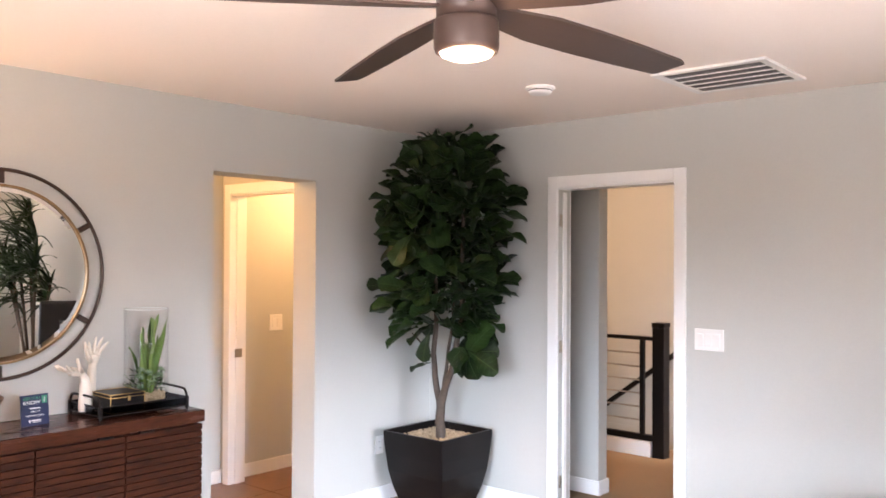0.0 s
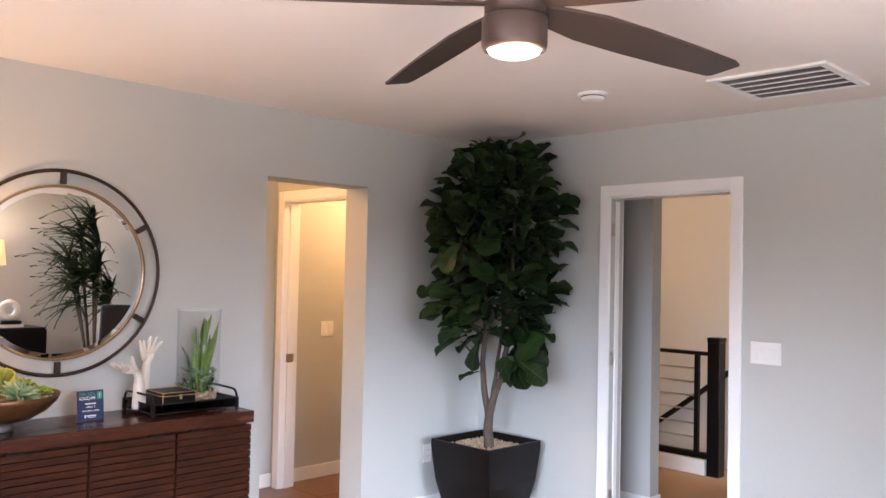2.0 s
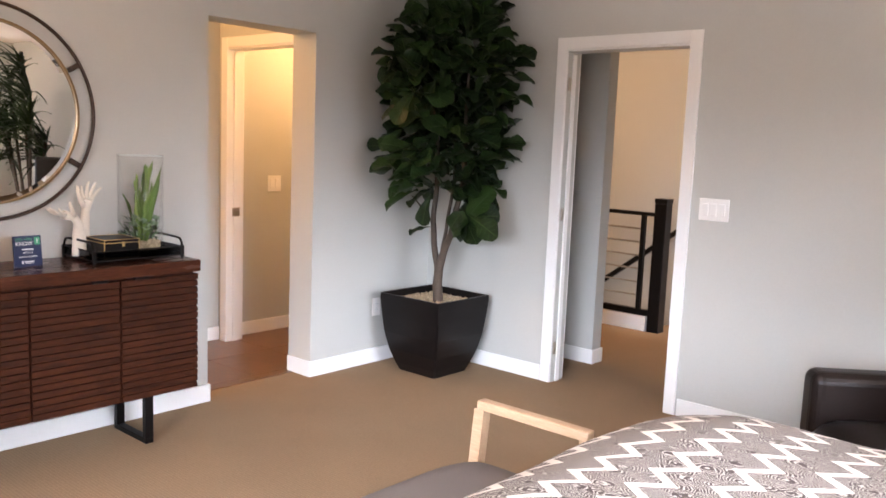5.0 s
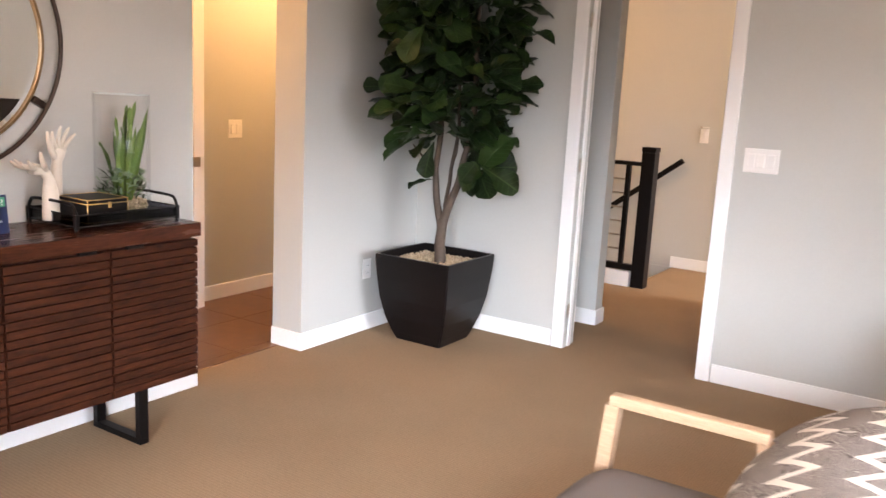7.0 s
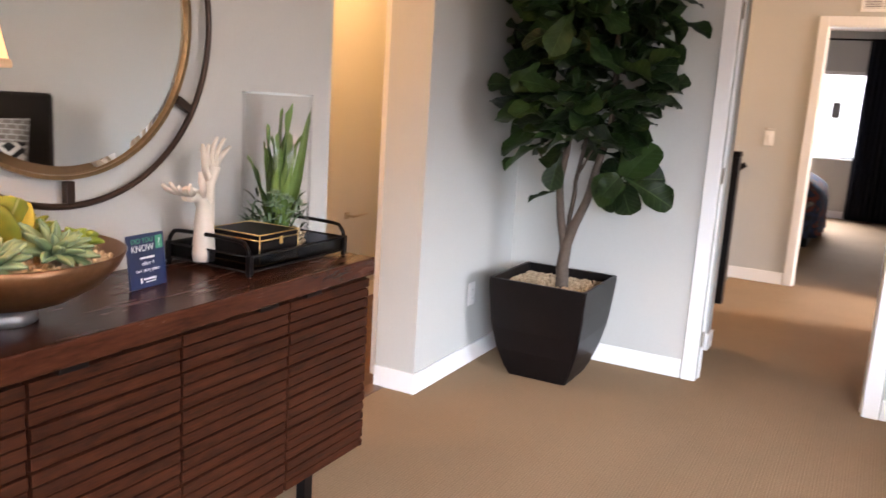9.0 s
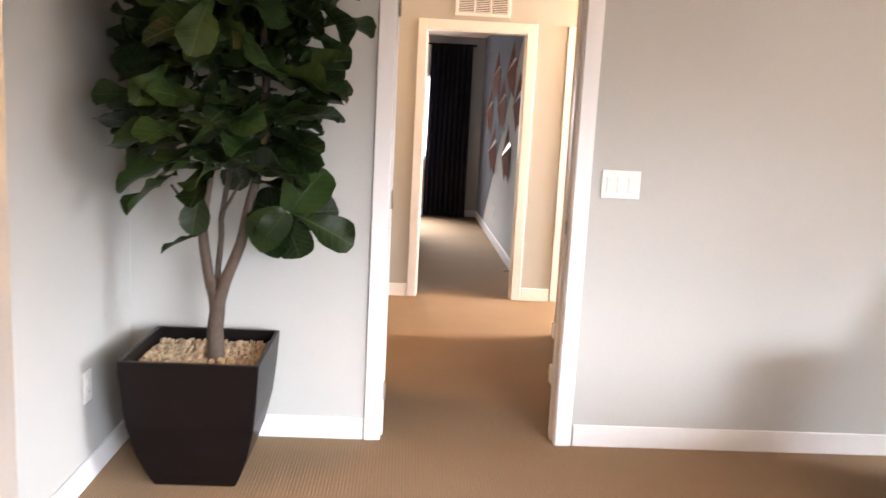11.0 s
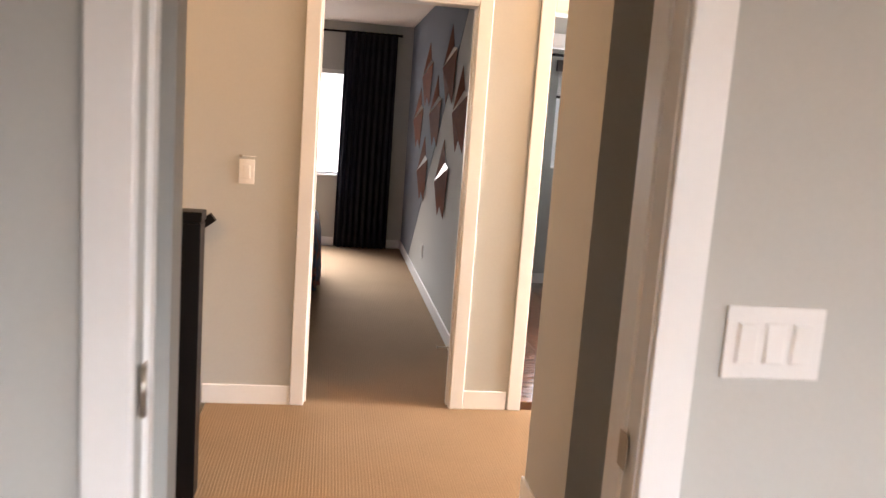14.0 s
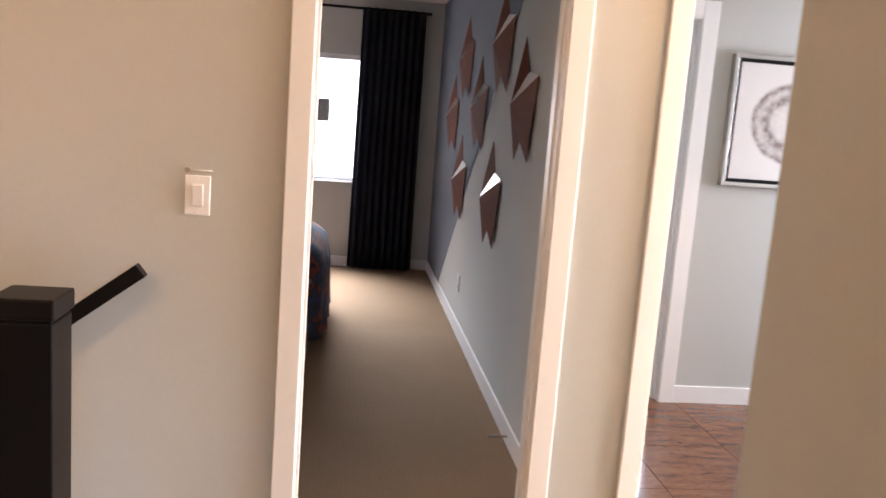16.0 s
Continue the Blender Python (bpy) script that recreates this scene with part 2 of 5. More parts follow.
M["green_ink"] = mat("green_print", (0.06, 0.30, 0.17), 0.5, bump=0)
M["shade"] = mat("linen_lampshade", (0.75, 0.52, 0.32), 0.8, var=0.05, fine=300, bump=0.2)
M["pane_frame"] = mat("white_vinyl", (0.8, 0.8, 0.8), 0.4, var=0.02, bump=0)
M["porcelain"] = mat("white_porcelain", (0.82, 0.82, 0.82), 0.12, var=0.01, bump=0)


def glass_mat(name, tint=(1, 1, 1)):
    """Thin glass: clear through, with mirror gloss that grows towards the edge."""
    m = bpy.data.materials.new(name)
    m.use_nodes = True
    nt = m.node_tree
    nt.nodes.remove(nt.nodes["Principled BSDF"])
    tr = nt.nodes.new("ShaderNodeBsdfTransparent")
    tr.inputs[0].default_value = (*tint, 1)
    gl = nt.nodes.new("ShaderNodeBsdfGlossy")
    gl.inputs["Roughness"].default_value = 0.02
    lw = nt.nodes.new("ShaderNodeLayerWeight")
    pw = nt.nodes.new("ShaderNodeMath")
    pw.operation, pw.inputs[1].default_value = "POWER", 4.0
    nt.links.new(lw.outputs["Facing"], pw.inputs[0])
    fr = nt.nodes.new("ShaderNodeMath")
    fr.operation, fr.inputs[1].default_value, fr.inputs[2].default_value = "MULTIPLY_ADD", 0.5, 0.018
    nt.links.new(pw.outputs[0], fr.inputs[0])
    mix = nt.nodes.new("ShaderNodeMixShader")
    nt.links.new(fr.outputs[0], mix.inputs[0])
    nt.links.new(tr.outputs[0], mix.inputs[1])
    nt.links.new(gl.outputs[0], mix.inputs[2])
    nt.links.new(mix.outputs[0], nt.nodes["Material Output"].inputs[0])
    return m


M["glass"] = glass_mat("clear_glass")
M["smoke_glass"] = glass_mat("smoked_glass", (0.34, 0.35, 0.39))
# Opaque pale colour that stands in for the highlight on a clear rim.
M["glass_edge"] = mat("glass_edge_highlight", (0.62, 0.68, 0.67), 0.08, var=0.05, bump=0)
M["mirror"] = bpy.data.materials.new("mirror_glass")
M["mirror"].use_nodes = True
_b = M["mirror"].node_tree.nodes["Principled BSDF"]
_b.inputs["Metallic"].default_value, _b.inputs["Roughness"].default_value = 1.0, 0.008
_b.inputs["Base Color"].default_value = (0.86, 0.88, 0.87, 1)


def leaf_mat(name, dark, light, vein, pitch, rough=0.42):
    """Leaves: each its own green, pale side veins that slant from the midrib."""
    m, nt, b, node, ramp, bump, noise_tex, scaled, obj = graph(name, rough)
    b.inputs["Specular IOR Level"].default_value = 0.2
    rnd = nt.nodes.new("ShaderNodeObjectInfo").outputs["Random"]
    sep = node("SeparateXYZ", obj)
    ay = node("Math", sep.outputs[1], op="ABSOLUTE")
    k = node("Math", ay.outputs[0], -0.7, sep.outputs[0], op="MULTIPLY_ADD")
    w = node("Math", k.outputs[0], 2 * math.pi / pitch, op="MULTIPLY")
    s = node("Math", w.outputs[0], op="SINE")
    sv = node("MapRange", s.outputs[0], 0.9, 1.0, 0.0, 0.55)
    mid = node("MapRange", ay.outputs[0], 0.0015, 0.004, 1.0, 0.0)
    v = node("Math", sv.outputs[0], mid.outputs[0], op="MAXIMUM")
    n = noise_tex(obj, 18, 4)
    t = node("Math", n, rnd, op="ADD")
    t2 = node("Math", t.outputs[0], 0.5, op="MULTIPLY")
    col = ramp(t2.outputs[0], [(0.25, dark), (0.6, [(a + c) / 2 for a, c in zip(dark, light)]), (0.85, light)])
    mix = node("Mix", data="RGBA")
    nt.links.new(v.outputs[0], mix.inputs[0])
    nt.links.new(col, mix.inputs[6])
    mix.inputs[7].default_value = (*vein, 1)
    nt.links.new(mix.outputs[2], b.inputs["Base Color"])
    hgt = node("Math", v.outputs[0], -1.0, op="MULTIPLY")
    bump(hgt.outputs[0], 0.5, 0.003)
    return m


M["fig"] = leaf_mat("fig_leaf", (0.004, 0.010, 0.0035), (0.028, 0.058, 0.014), (0.032, 0.060, 0.018), 0.032, 0.42)
M["blade"] = leaf_mat("strap_leaf", (0.05, 0.10, 0.02), (0.22, 0.32, 0.08), (0.12, 0.2, 0.05), 0.5, 0.5)
M["dracaena"] = leaf_mat("dracaena_leaf", (0.010, 0.022, 0.008), (0.035, 0.06, 0.02), (0.03, 0.05, 0.02), 0.5, 0.45)
M["succulent"] = leaf_mat("succulent_leaf", (0.13, 0.21, 0.11), (0.33, 0.43, 0.24), (0.2, 0.3, 0.2), 0.9, 0.55)
M["lime"] = leaf_mat("lime_succulent_leaf", (0.16, 0.24, 0.03), (0.36, 0.42, 0.07), (0.3, 0.4, 0.1), 0.9, 0.5)
M["yellow"] = leaf_mat("yellow_green_leaf", (0.10, 0.16, 0.02), (0.46, 0.36, 0.05), (0.3, 0.3, 0.1), 0.9, 0.5)


def zigzag_mat():
    """Brown duvet print: white chevron chains over fine pale rings."""
    m, nt, b, node, ramp, bump, noise_tex, scaled, obj = graph("chevron_duvet_cloth", 0.9)
    sep = node("SeparateXYZ", obj)
    wob = noise_tex(obj, 9, 2)
    u = node("Math", sep.outputs[1], 1 / 0.125, op="MULTIPLY")
    fr = node("Math", u.outputs[0], op="FRACT")
    c = node("Math", fr.outputs[0], 0.5, op="SUBTRACT")
    tri = node("Math", c.outputs[0], op="ABSOLUTE")
    tri2 = node("Math", tri.outputs[0], 0.145, sep.outputs[0], op="MULTIPLY_ADD")
    tri3 = node("Math", wob, 0.014, tri2.outputs[0], op="MULTIPLY_ADD")
    s = node("Math", tri3.outputs[0], 1 / 0.155, op="MULTIPLY")
    sf = node("Math", s.outputs[0], op="FRACT")
    band = node("Math", sf.outputs[0], 0.23, op="LESS_THAN")
    vor = nt.nodes.new("ShaderNodeTexVoronoi")
    vor.inputs["Scale"].default_value = 11.0
    nt.links.new(scaled(obj, 1, 1.5, 1), vor.inputs["Vector"])
    rg = node("Math", vor.outputs["Distance"], 88.0, op="MULTIPLY")
    wig = node("Math", noise_tex(obj, 62, 2), 11.0, rg.outputs[0], op="MULTIPLY_ADD")
    si = node("Math", wig.outputs[0], op="SINE")
    rings = node("Math", si.outputs[0], 0.32, op="GREATER_THAN")
    soft = node("Math", rings.outputs[0], 0.56, op="MULTIPLY")
    tot = node("Math", band.outputs[0], soft.outputs[0], op="MAXIMUM")
    nt.links.new(ramp(tot.outputs[0], [(0.0, (0.06, 0.045, 0.043)), (1.0, (0.74, 0.70, 0.64))]), b.inputs["Base Color"])
    bump(noise_tex(obj, 350, 2), 0.25, 0.001)
    return m


M["duvet"] = zigzag_mat()


def pillow_mat(name, cell, dark, light):
    m, nt, b, node, ramp, bump, noise_tex, scaled, obj = graph(name, 0.9)
    sep = node("SeparateXYZ", obj)
    out = []
    for i in (1, 2):
        a = node("Math", sep.outputs[i], 1 / cell, op="MULTIPLY")
        f = node("Math", a.outputs[0], op="FRACT")
        s = node("Math", f.outputs[0], 0.5, op="SUBTRACT")
        out.append(node("Math", s.outputs[0], op="ABSOLUTE").outputs[0])
    d = node("Math", out[0], out[1], op="ADD")
    w = node("Math", d.outputs[0], 4 * math.pi, op="MULTIPLY")
    si = node("Math", w.outputs[0], op="SINE")
    st = node("Math", si.outputs[0], 0.1, op="GREATER_THAN")
    nt.links.new(ramp(st.outputs[0], [(0.0, dark), (1.0, light)]), b.inputs["Base Color"])
    bump(noise_tex(obj, 300, 2), 0.3, 0.001)
    return m


M["diamond"] = pillow_mat("diamond_pillow_cloth", 0.16, (0.01, 0.01, 0.01), (0.7, 0.68, 0.64))


def mosaic_mat():
    """Grey cloth with taupe brick-shaped patches between pale joints."""
    m, nt, b, node, ramp, bump, noise_tex, scaled, obj = graph("grey_mosaic_cloth", 0.9)
    sep = node("SeparateXYZ", obj)
    uv = node("CombineXYZ", sep.outputs[1], sep.outputs[2], 0.0)
    br = nt.nodes.new("ShaderNodeTexBrick")
    for key, value in (("Color1", (0.17, 0.145, 0.125, 1)), ("Color2", (0.26, 0.235, 0.21, 1)), ("Mortar", (0.46, 0.45, 0.43, 1)), ("Scale", 1.0), ("Mortar Size", 0.0045), ("Brick Width", 0.062), ("Row Height", 0.036)):
        br.inputs[key].default_value = value
    nt.links.new(uv.outputs[0], br.inputs["Vector"])
    nt.links.new(br.outputs["Color"], b.inputs["Base Color"])
    bump(noise_tex(obj, 300, 2), 0.3, 0.001)
    return m


M["mosaic"] = mosaic_mat()


def bed2_mat():
    m, nt, b, node, ramp, bump, noise_tex, scaled, obj = graph("dark_blue_quilt_cloth", 0.85)
    n = noise_tex(obj, 7, 3)
    nt.links.new(ramp(n, [(0.36, (0.010, 0.011, 0.016)), (0.46, (0.02, 0.035, 0.09)), (0.52, (0.012, 0.012, 0.02)), (0.58, (0.20, 0.04, 0.025)), (0.63, (0.015, 0.015, 0.022)), (0.70, (0.30, 0.26, 0.22))]), b.inputs["Base Color"])
    bump(noise_tex(obj, 250, 2), 0.3, 0.001)
    return m


M["quilt"] = bed2_mat()


def art_mat():
    """White print with a brown brushed ring."""
    m, nt, b, node, ramp, bump, noise_tex, scaled, obj = graph("ring_print", 0.6)
    n = noise_tex(obj, 5, 3)
    ln = node("VectorMath", obj, op="LENGTH")
    r = node("Math", n, 0.06, ln.outputs["Value"], op="MULTIPLY_ADD")
    d = noise_tex(scaled(obj, 6, 6, 6), 5, 5)
    streak = node("Math", r.outputs[0], 90.0, op="MULTIPLY")
    sn = node("Math", streak.outputs[0], op="SINE")
    inner = node("MapRange", r.outputs[0], 0.10, 0.14, 0.25, 1.0)
    outer = node("MapRange", r.outputs[0], 0.225, 0.245, 1.0, 0.0)
    a = node("Math", inner.outputs[0], outer.outputs[0], op="MULTIPLY")
    v = node("MapRange", sn.outputs[0], -1.0, 1.0, 0.45, 0.9)
    a2 = node("Math", a.outputs[0], v.outputs[0], op="MULTIPLY")
    dd = node("MapRange", d, 0.35, 0.6, 0.5, 1.0)
    a3 = node("Math", a2.outputs[0], dd.outputs[0], op="MULTIPLY")
    nt.links.new(ramp(a3.outputs[0], [(0.0, (0.72, 0.69, 0.67)), (1.0, (0.16, 0.10, 0.09))]), b.inputs["Base Color"])
    return m


M["art"] = art_mat()


# ---- mesh helpers ----


def box(bm, x0, y0, z0, x1, y1, z1, bevel=0.0, segs=2):
    """Adds a box between two corners to bm, with rounded edges where asked."""
    r = bmesh.ops.create_cube(bm, size=1)
    vs = r["verts"]
    bmesh.ops.transform(bm, verts=vs, matrix=Matrix.LocRotScale(((x0 + x1) / 2, (y0 + y1) / 2, (z0 + z1) / 2), None, (abs(x1 - x0), abs(y1 - y0), abs(z1 - z0))))
    if bevel:
        es = list({e for v in vs for e in v.link_edges})
        bmesh.ops.bevel(bm, geom=es, offset=bevel, segments=segs, affect="EDGES", profile=0.5)
    return vs


def tube(bm, pts, radius, sides=10, closed=False, radii=None, cap=True):
    """Sweeps a round section along points."""
    pts = [Vector(p) for p in pts]
    rings, n = [], len(pts)
    up = None
    for i, p in enumerate(pts):
        a = pts[(i - 1) % n] if closed or i else p
        c = pts[(i + 1) % n] if closed or i < n - 1 else p
        d = (c - a).normalized()
        if up is None:
            up = d.orthogonal().normalized()
        up = (up - d * up.dot(d)).normalized()
        side = d.cross(up)
        r = radii[i] if radii else radius
        rings.append([bm.verts.new(p + r * (math.cos(k * 2 * math.pi / sides) * up + math.sin(k * 2 * math.pi / sides) * side)) for k in range(sides)])
    for i in range(n if closed else n - 1):
        a, c = rings[i], rings[(i + 1) % n]
        for k in range(sides):
            bm.faces.new((a[k], a[(k + 1) % sides], c[(k + 1) % sides], c[k])).smooth = True
    if cap and not closed:
        bm.faces.new(rings[0][::-1])
        bm.faces.new(rings[-1])


def lathe(bm, profile, sides=32, at=(0, 0, 0)):
    """Turns a profile of (radius, height) round the z axis."""
    at = Vector(at)
    rings = []
    for r, z in profile:
        if r < 1e-5:
            rings.append([bm.verts.new(at + Vector((0, 0, z)))])
        else:
            rings.append([bm.verts.new(at + Vector((r * math.cos(k * 2 * math.pi / sides), r * math.sin(k * 2 * math.pi / sides), z))) for k in range(sides)])
    for a, c in zip(rings, rings[1:]):
        for k in range(sides):
            j = (k + 1) % sides
            vs = [a[k % len(a)], a[j % len(a)], c[j % len(c)], c[k % len(c)]]
            vs = list(dict.fromkeys(vs))
            if len(vs) > 2:
                bm.faces.new(vs).smooth = True


def mesh_ob(name, bm, material, recalc=True):
    if recalc:
        bmesh.ops.recalc_face_normals(bm, faces=bm.faces)
    me = bpy.data.meshes.new(name)
    bm.to_mesh(me)
    bm.free()
    me.materials.append(material)
    return new(name, me)


def part(name, bm, material, parent, label="", recalc=True):
    """One mesh under a thing or a part."""
    ob = mesh_ob(name, bm, material, recalc)
    ob.parent = parent
    if label:
        tagged(ob, label)
    return ob


def thing(name, m, label, category, group=""):
    """An empty at the thing's base, to parent its parts."""
    ob = new(name)
    ob.empty_display_size = 0.1
    ob.matrix_basis = m
    return tagged(ob, label, category, group)


def structure(name, bm, material, label, category):
    return tagged(mesh_ob(name, bm, material), label, category, "", "structure")


def box_part(name, parent, material, b, bevel=0.0, label="", segs=2):
    bm = bmesh.new()
    box(bm, *b, bevel, segs)
    return part(name, bm, material, parent, label)


def wall(name, axis, near, far, a0, a1, openings=(), z1=2.44, label="greige painted drywall wall", z0=0.0):
    """A wall with thickness; axis is the way it runs, and openings (from, to, sill, head) go through it."""
    bm = bmesh.new()
    us = sorted({a0, a1, *[o[0] for o in openings], *[o[1] for o in openings]})
    for u0, u1 in zip(us, us[1:]):
        holes = [o for o in openings if o[0] <= u0 + 1e-6 and o[1] >= u1 - 1e-6]
        zs = [(z0, z1)] if not holes else [(z0, holes[0][2]), (holes[0][3], z1)]
        for a, c in zs:
            if c - a > 1e-4:
                if axis == "x":
                    box(bm, u0, near, a, u1, far, c)
                else:
                    box(bm, near, u0, a, far, u1, c)
    bmesh.ops.remove_doubles(bm, verts=bm.verts, dist=1e-5)
    return structure(name, bm, M["wall"], label, "wall")


# ---- structure ----
H = 2.44
wall("wall_west", "y", -4.01, -3.80, -1.5, 4.57, [(2.81, 3.53, 0, 2.06)])
wall("wall_north", "x", 4.57, 4.70, -4.01, 3.1, [(-2.735, -1.972, 0, 2.035)])
wall("wall_east", "y", 3.1, 3.25, -1.5, 4.70, [(0.4, 3.4, 0.75, 2.15)])
wall("wall_south", "x", -1.65, -1.5, -4.01, 3.25, [(-1.3, 1.1, 0.75, 2.15)])
# lobby beyond the bedroom door
wall("wall_lobby_west", "x", 5.16, 5.27, -3.62, -2.795)
wall("wall_lobby_east", "x", 5.34, 5.45, -1.83, -0.9)
wall("wall_lobby_end_west", "y", -3.74, -3.62, 4.70, 5.30)
wall("wall_lobby_end_east", "y", -0.9, -0.8, 4.70, 5.45)
wall("wall_hall_east", "y", -1.65, -1.53, 5.45, 6.40)
wall("wall_hall_back", "x", 6.28, 6.40, -1.53, 2.2)
wall("wall_hall_end", "y", 2.2, 2.32, 6.28, 7.56, [(6.5, 7.35, 0.75, 2.05)])
wall("wall_hall_west", "x", 5.30, 5.42, -4.3, -3.62)
wall("wall_stair_west", "y", -6.3, -6.18, 5.3, 7.44, z0=-2.6)
wall("wall_far", "x", 7.44, 7.56, -6.3, 2.32, [(-2.555, -1.80, 0, 2.035), (-1.435, -0.62, 0, 2.035)])
wall("wall_stair_north", "x", 7.44, 7.56, -6.18, -3.035, z0=-2.6, z1=-0.002)
wall("wall_hall_south", "x", 5.30, 5.42, -6.18, -4.3)
# guest bedroom
wall("wall_guest_east", "y", -1.65, -1.53, 7.56, 12.60)
wall("wall_guest_north", "x", 12.60, 12.75, -5.2, -1.53, [(-3.7, -2.30, 0.78, 1.93)])
wall("wall_guest_west", "y", -5.32, -5.2, 7.56, 12.75)
# bathroom beyond the hall
wall("wall_bath_picture", "x", 9.10, 9.22, -1.53, 1.4, [(-1.45, -0.70, 0, 2.035)])
wall("wall_bath_east", "y", 1.4, 1.52, 7.56, 9.22, [(7.9, 8.8, 1.0, 2.0)])
wall("wall_toilet_north", "x", 10.95, 11.07, -1.53, 0.67, [(-0.44, 0.22, 1.10, 2.05)])
wall("wall_toilet_east", "y", 0.55, 0.67, 9.22, 10.95)
# bathroom behind the bedroom's west wall
wall("wall_vanity_west", "y", -5.07, -4.95, 1.9, 5.3)
wall("wall_vanity_frame", "x", 3.65, 3.76, -4.95, -4.01, [(-4.86, -4.10, 0, 2.035)])
wall("wall_vanity_south", "x", 1.78, 1.9, -5.07, -4.01)
wall("wall_vanity_north", "x", 5.18, 5.30, -4.95, -3.74)
wall("wall_vanity_east", "y", -4.01, -3.89, 4.70, 5.18)

bm = bmesh.new()
box(bm, -6.3, -1.65, H, 3.25, 12.75, H + 0.12)
structure("ceiling", bm, M["ceiling"], "flat ceiling in warm white matt paint", "ceiling")
bm = bmesh.new()
for b in ((-3.95, -1.5, 3.1, 4.70), (-3.62, 4.70, -0.9, 5.45), (-3.03, 5.45, -1.53, 7.56), (-6.18, 5.45, -3.03, 6.385), (-1.53, 6.28, 2.2, 7.44), (-5.2, 7.56, -1.53, 12.6)):
    box(bm, b[0], b[1], -0.12, b[2], b[3], 0)
structure("floor", bm, M["carpet"], "tan looped wall-to-wall carpet", "floor")
M["tile"] = mat("brown_floor_tile", (0.16, 0.075, 0.04), 0.35, var=0.35, scale=5, fine=30, bump=0.06)
bm = bmesh.new()
box(bm, -4.95, 1.9, -0.12, -3.95, 5.18, -0.002)
box(bm, -1.53, 7.56, -0.12, 1.4, 10.95, -0.002)
structure("floor_bathroom", bm, M["tile"], "brown glazed tile floor", "floor")

# ---- trim ----


def boards(name, runs, label="white painted wooden baseboard"):
    """Baseboards: each run is (axis, face, side, from, to)."""
    root = thing(name, pose(0, 0, 0), label, "baseboard")
    root["kind"] = "structure"
    for axis, face, side, a, c in runs:
        bm = bmesh.new()
        f2 = face + side * 0.013
        lo, hi = min(face, f2), max(face, f2)
        if axis == "x":
            box(bm, a, lo, 0, c, hi, 0.098, 0.004)
        else:
            box(bm, lo, a, 0, hi, c, 0.098, 0.004)
        part("board", bm, M["trim"], root)
    return root


boards("baseboard_master", [("y", -3.80, 1, -1.5, 2.81), ("y", -3.80, 1, 3.53, 4.57), ("x", 3.53, -1, -4.01, -3.787), ("x", 2.81, 1, -4.01, -3.787),
                            ("x", 4.57, -1, -3.787, -2.815), ("x", 4.57, -1, -1.893, 3.1), ("y", 3.1, -1, -1.5, 4.557), ("x", -1.5, 1, -3.787, 3.087)])
boards("baseboard_hall", [("x", 5.16, -1, -3.62, -2.782), ("y", -2.795, 1, 5.16, 5.283), ("x", 5.34, -1, -1.843, -0.9), ("y", -1.83, -1, 5.34, 5.463),
                          ("x", 5.27, 1, -3.62, -2.795), ("y", -1.65, -1, 5.463, 6.413), ("x", 6.40, 1, -1.65, 2.2), ("x", 7.44, -1, -3.05, -2.622), ("x", 7.44, -1, -1.735, -1.51), ("x", 7.44, -1, -0.54, 2.2)])
boards("baseboard_guest", [("y", -1.65, -1, 7.56, 12.60), ("x", 12.60, -1, -5.2, -1.663)])
boards("baseboard_bath", [("x", 9.10, -1, -0.625, 1.4), ("x", 10.95, -1, -1.53, 0.55), ("y", 0.55, -1, 9.22, 10.937)])
boards("baseboard_vanity", [("y", -4.95, 1, 3.76, 5.18), ("y", -4.95, 1, 1.9, 3.65)])


def door_frame(name, x0, x1, y0, y1, head, w=0.066, front=True, back=True, label="white painted door casing with no door hung"):
    """Jambs that line an opening, and casings on its faces; the wall runs along x between y0 and y1."""
    root = thing(name, pose((x0 + x1) / 2, (y0 + y1) / 2, 0), label, "door frame")
    root["kind"] = "structure"
    cx, cy = (x0 + x1) / 2, (y0 + y1) / 2
    hw, d = (x1 - x0) / 2, (y1 - y0) / 2
    e = 0.004
    box_part("jamb", root, M["trim"], (-hw - 0.006, -d - e, 0, -hw + 0.005, d + e, head - 0.014), 0.002)
    box_part("jamb", root, M["trim"], (hw - 0.008, -d - e, 0, hw + 0.006, d + e, head - 0.014), 0.002)
    box_part("head_jamb", root, M["trim"], (-hw - 0.006, -d - e, head - 0.014, hw + 0.006, d + e, head + 0.006), 0.002)
    for s, yes in ((-1, front), (1, back)):
        box_part("stop", root, M["trim"], (-s * hw * 1.0 - (0.006 if s < 0 else -0.006) - 0.009, -0.018, 0, -s * hw - (0.006 if s < 0 else -0.006) + 0.009, 0.018, head - 0.03), 0.002)
        if not yes:
            continue
        ya, yb = sorted((s * d, s * (d + 0.016)))
        ya, yb = (ya + 0.0, yb) if s > 0 else (ya, yb)
        box_part("casing", root, M["trim"], (-hw - w, ya, 0, -hw + 0.004, yb, head + w), 0.004)
        box_part("casing", root, M["trim"], (hw - 0.004, ya, 0, hw + w, yb, head + w), 0.004)
        box_part("head_casing", root, M["trim"], (-hw + 0.004, ya, head - 0.004, hw - 0.004, yb, head + w), 0.004)
    return root


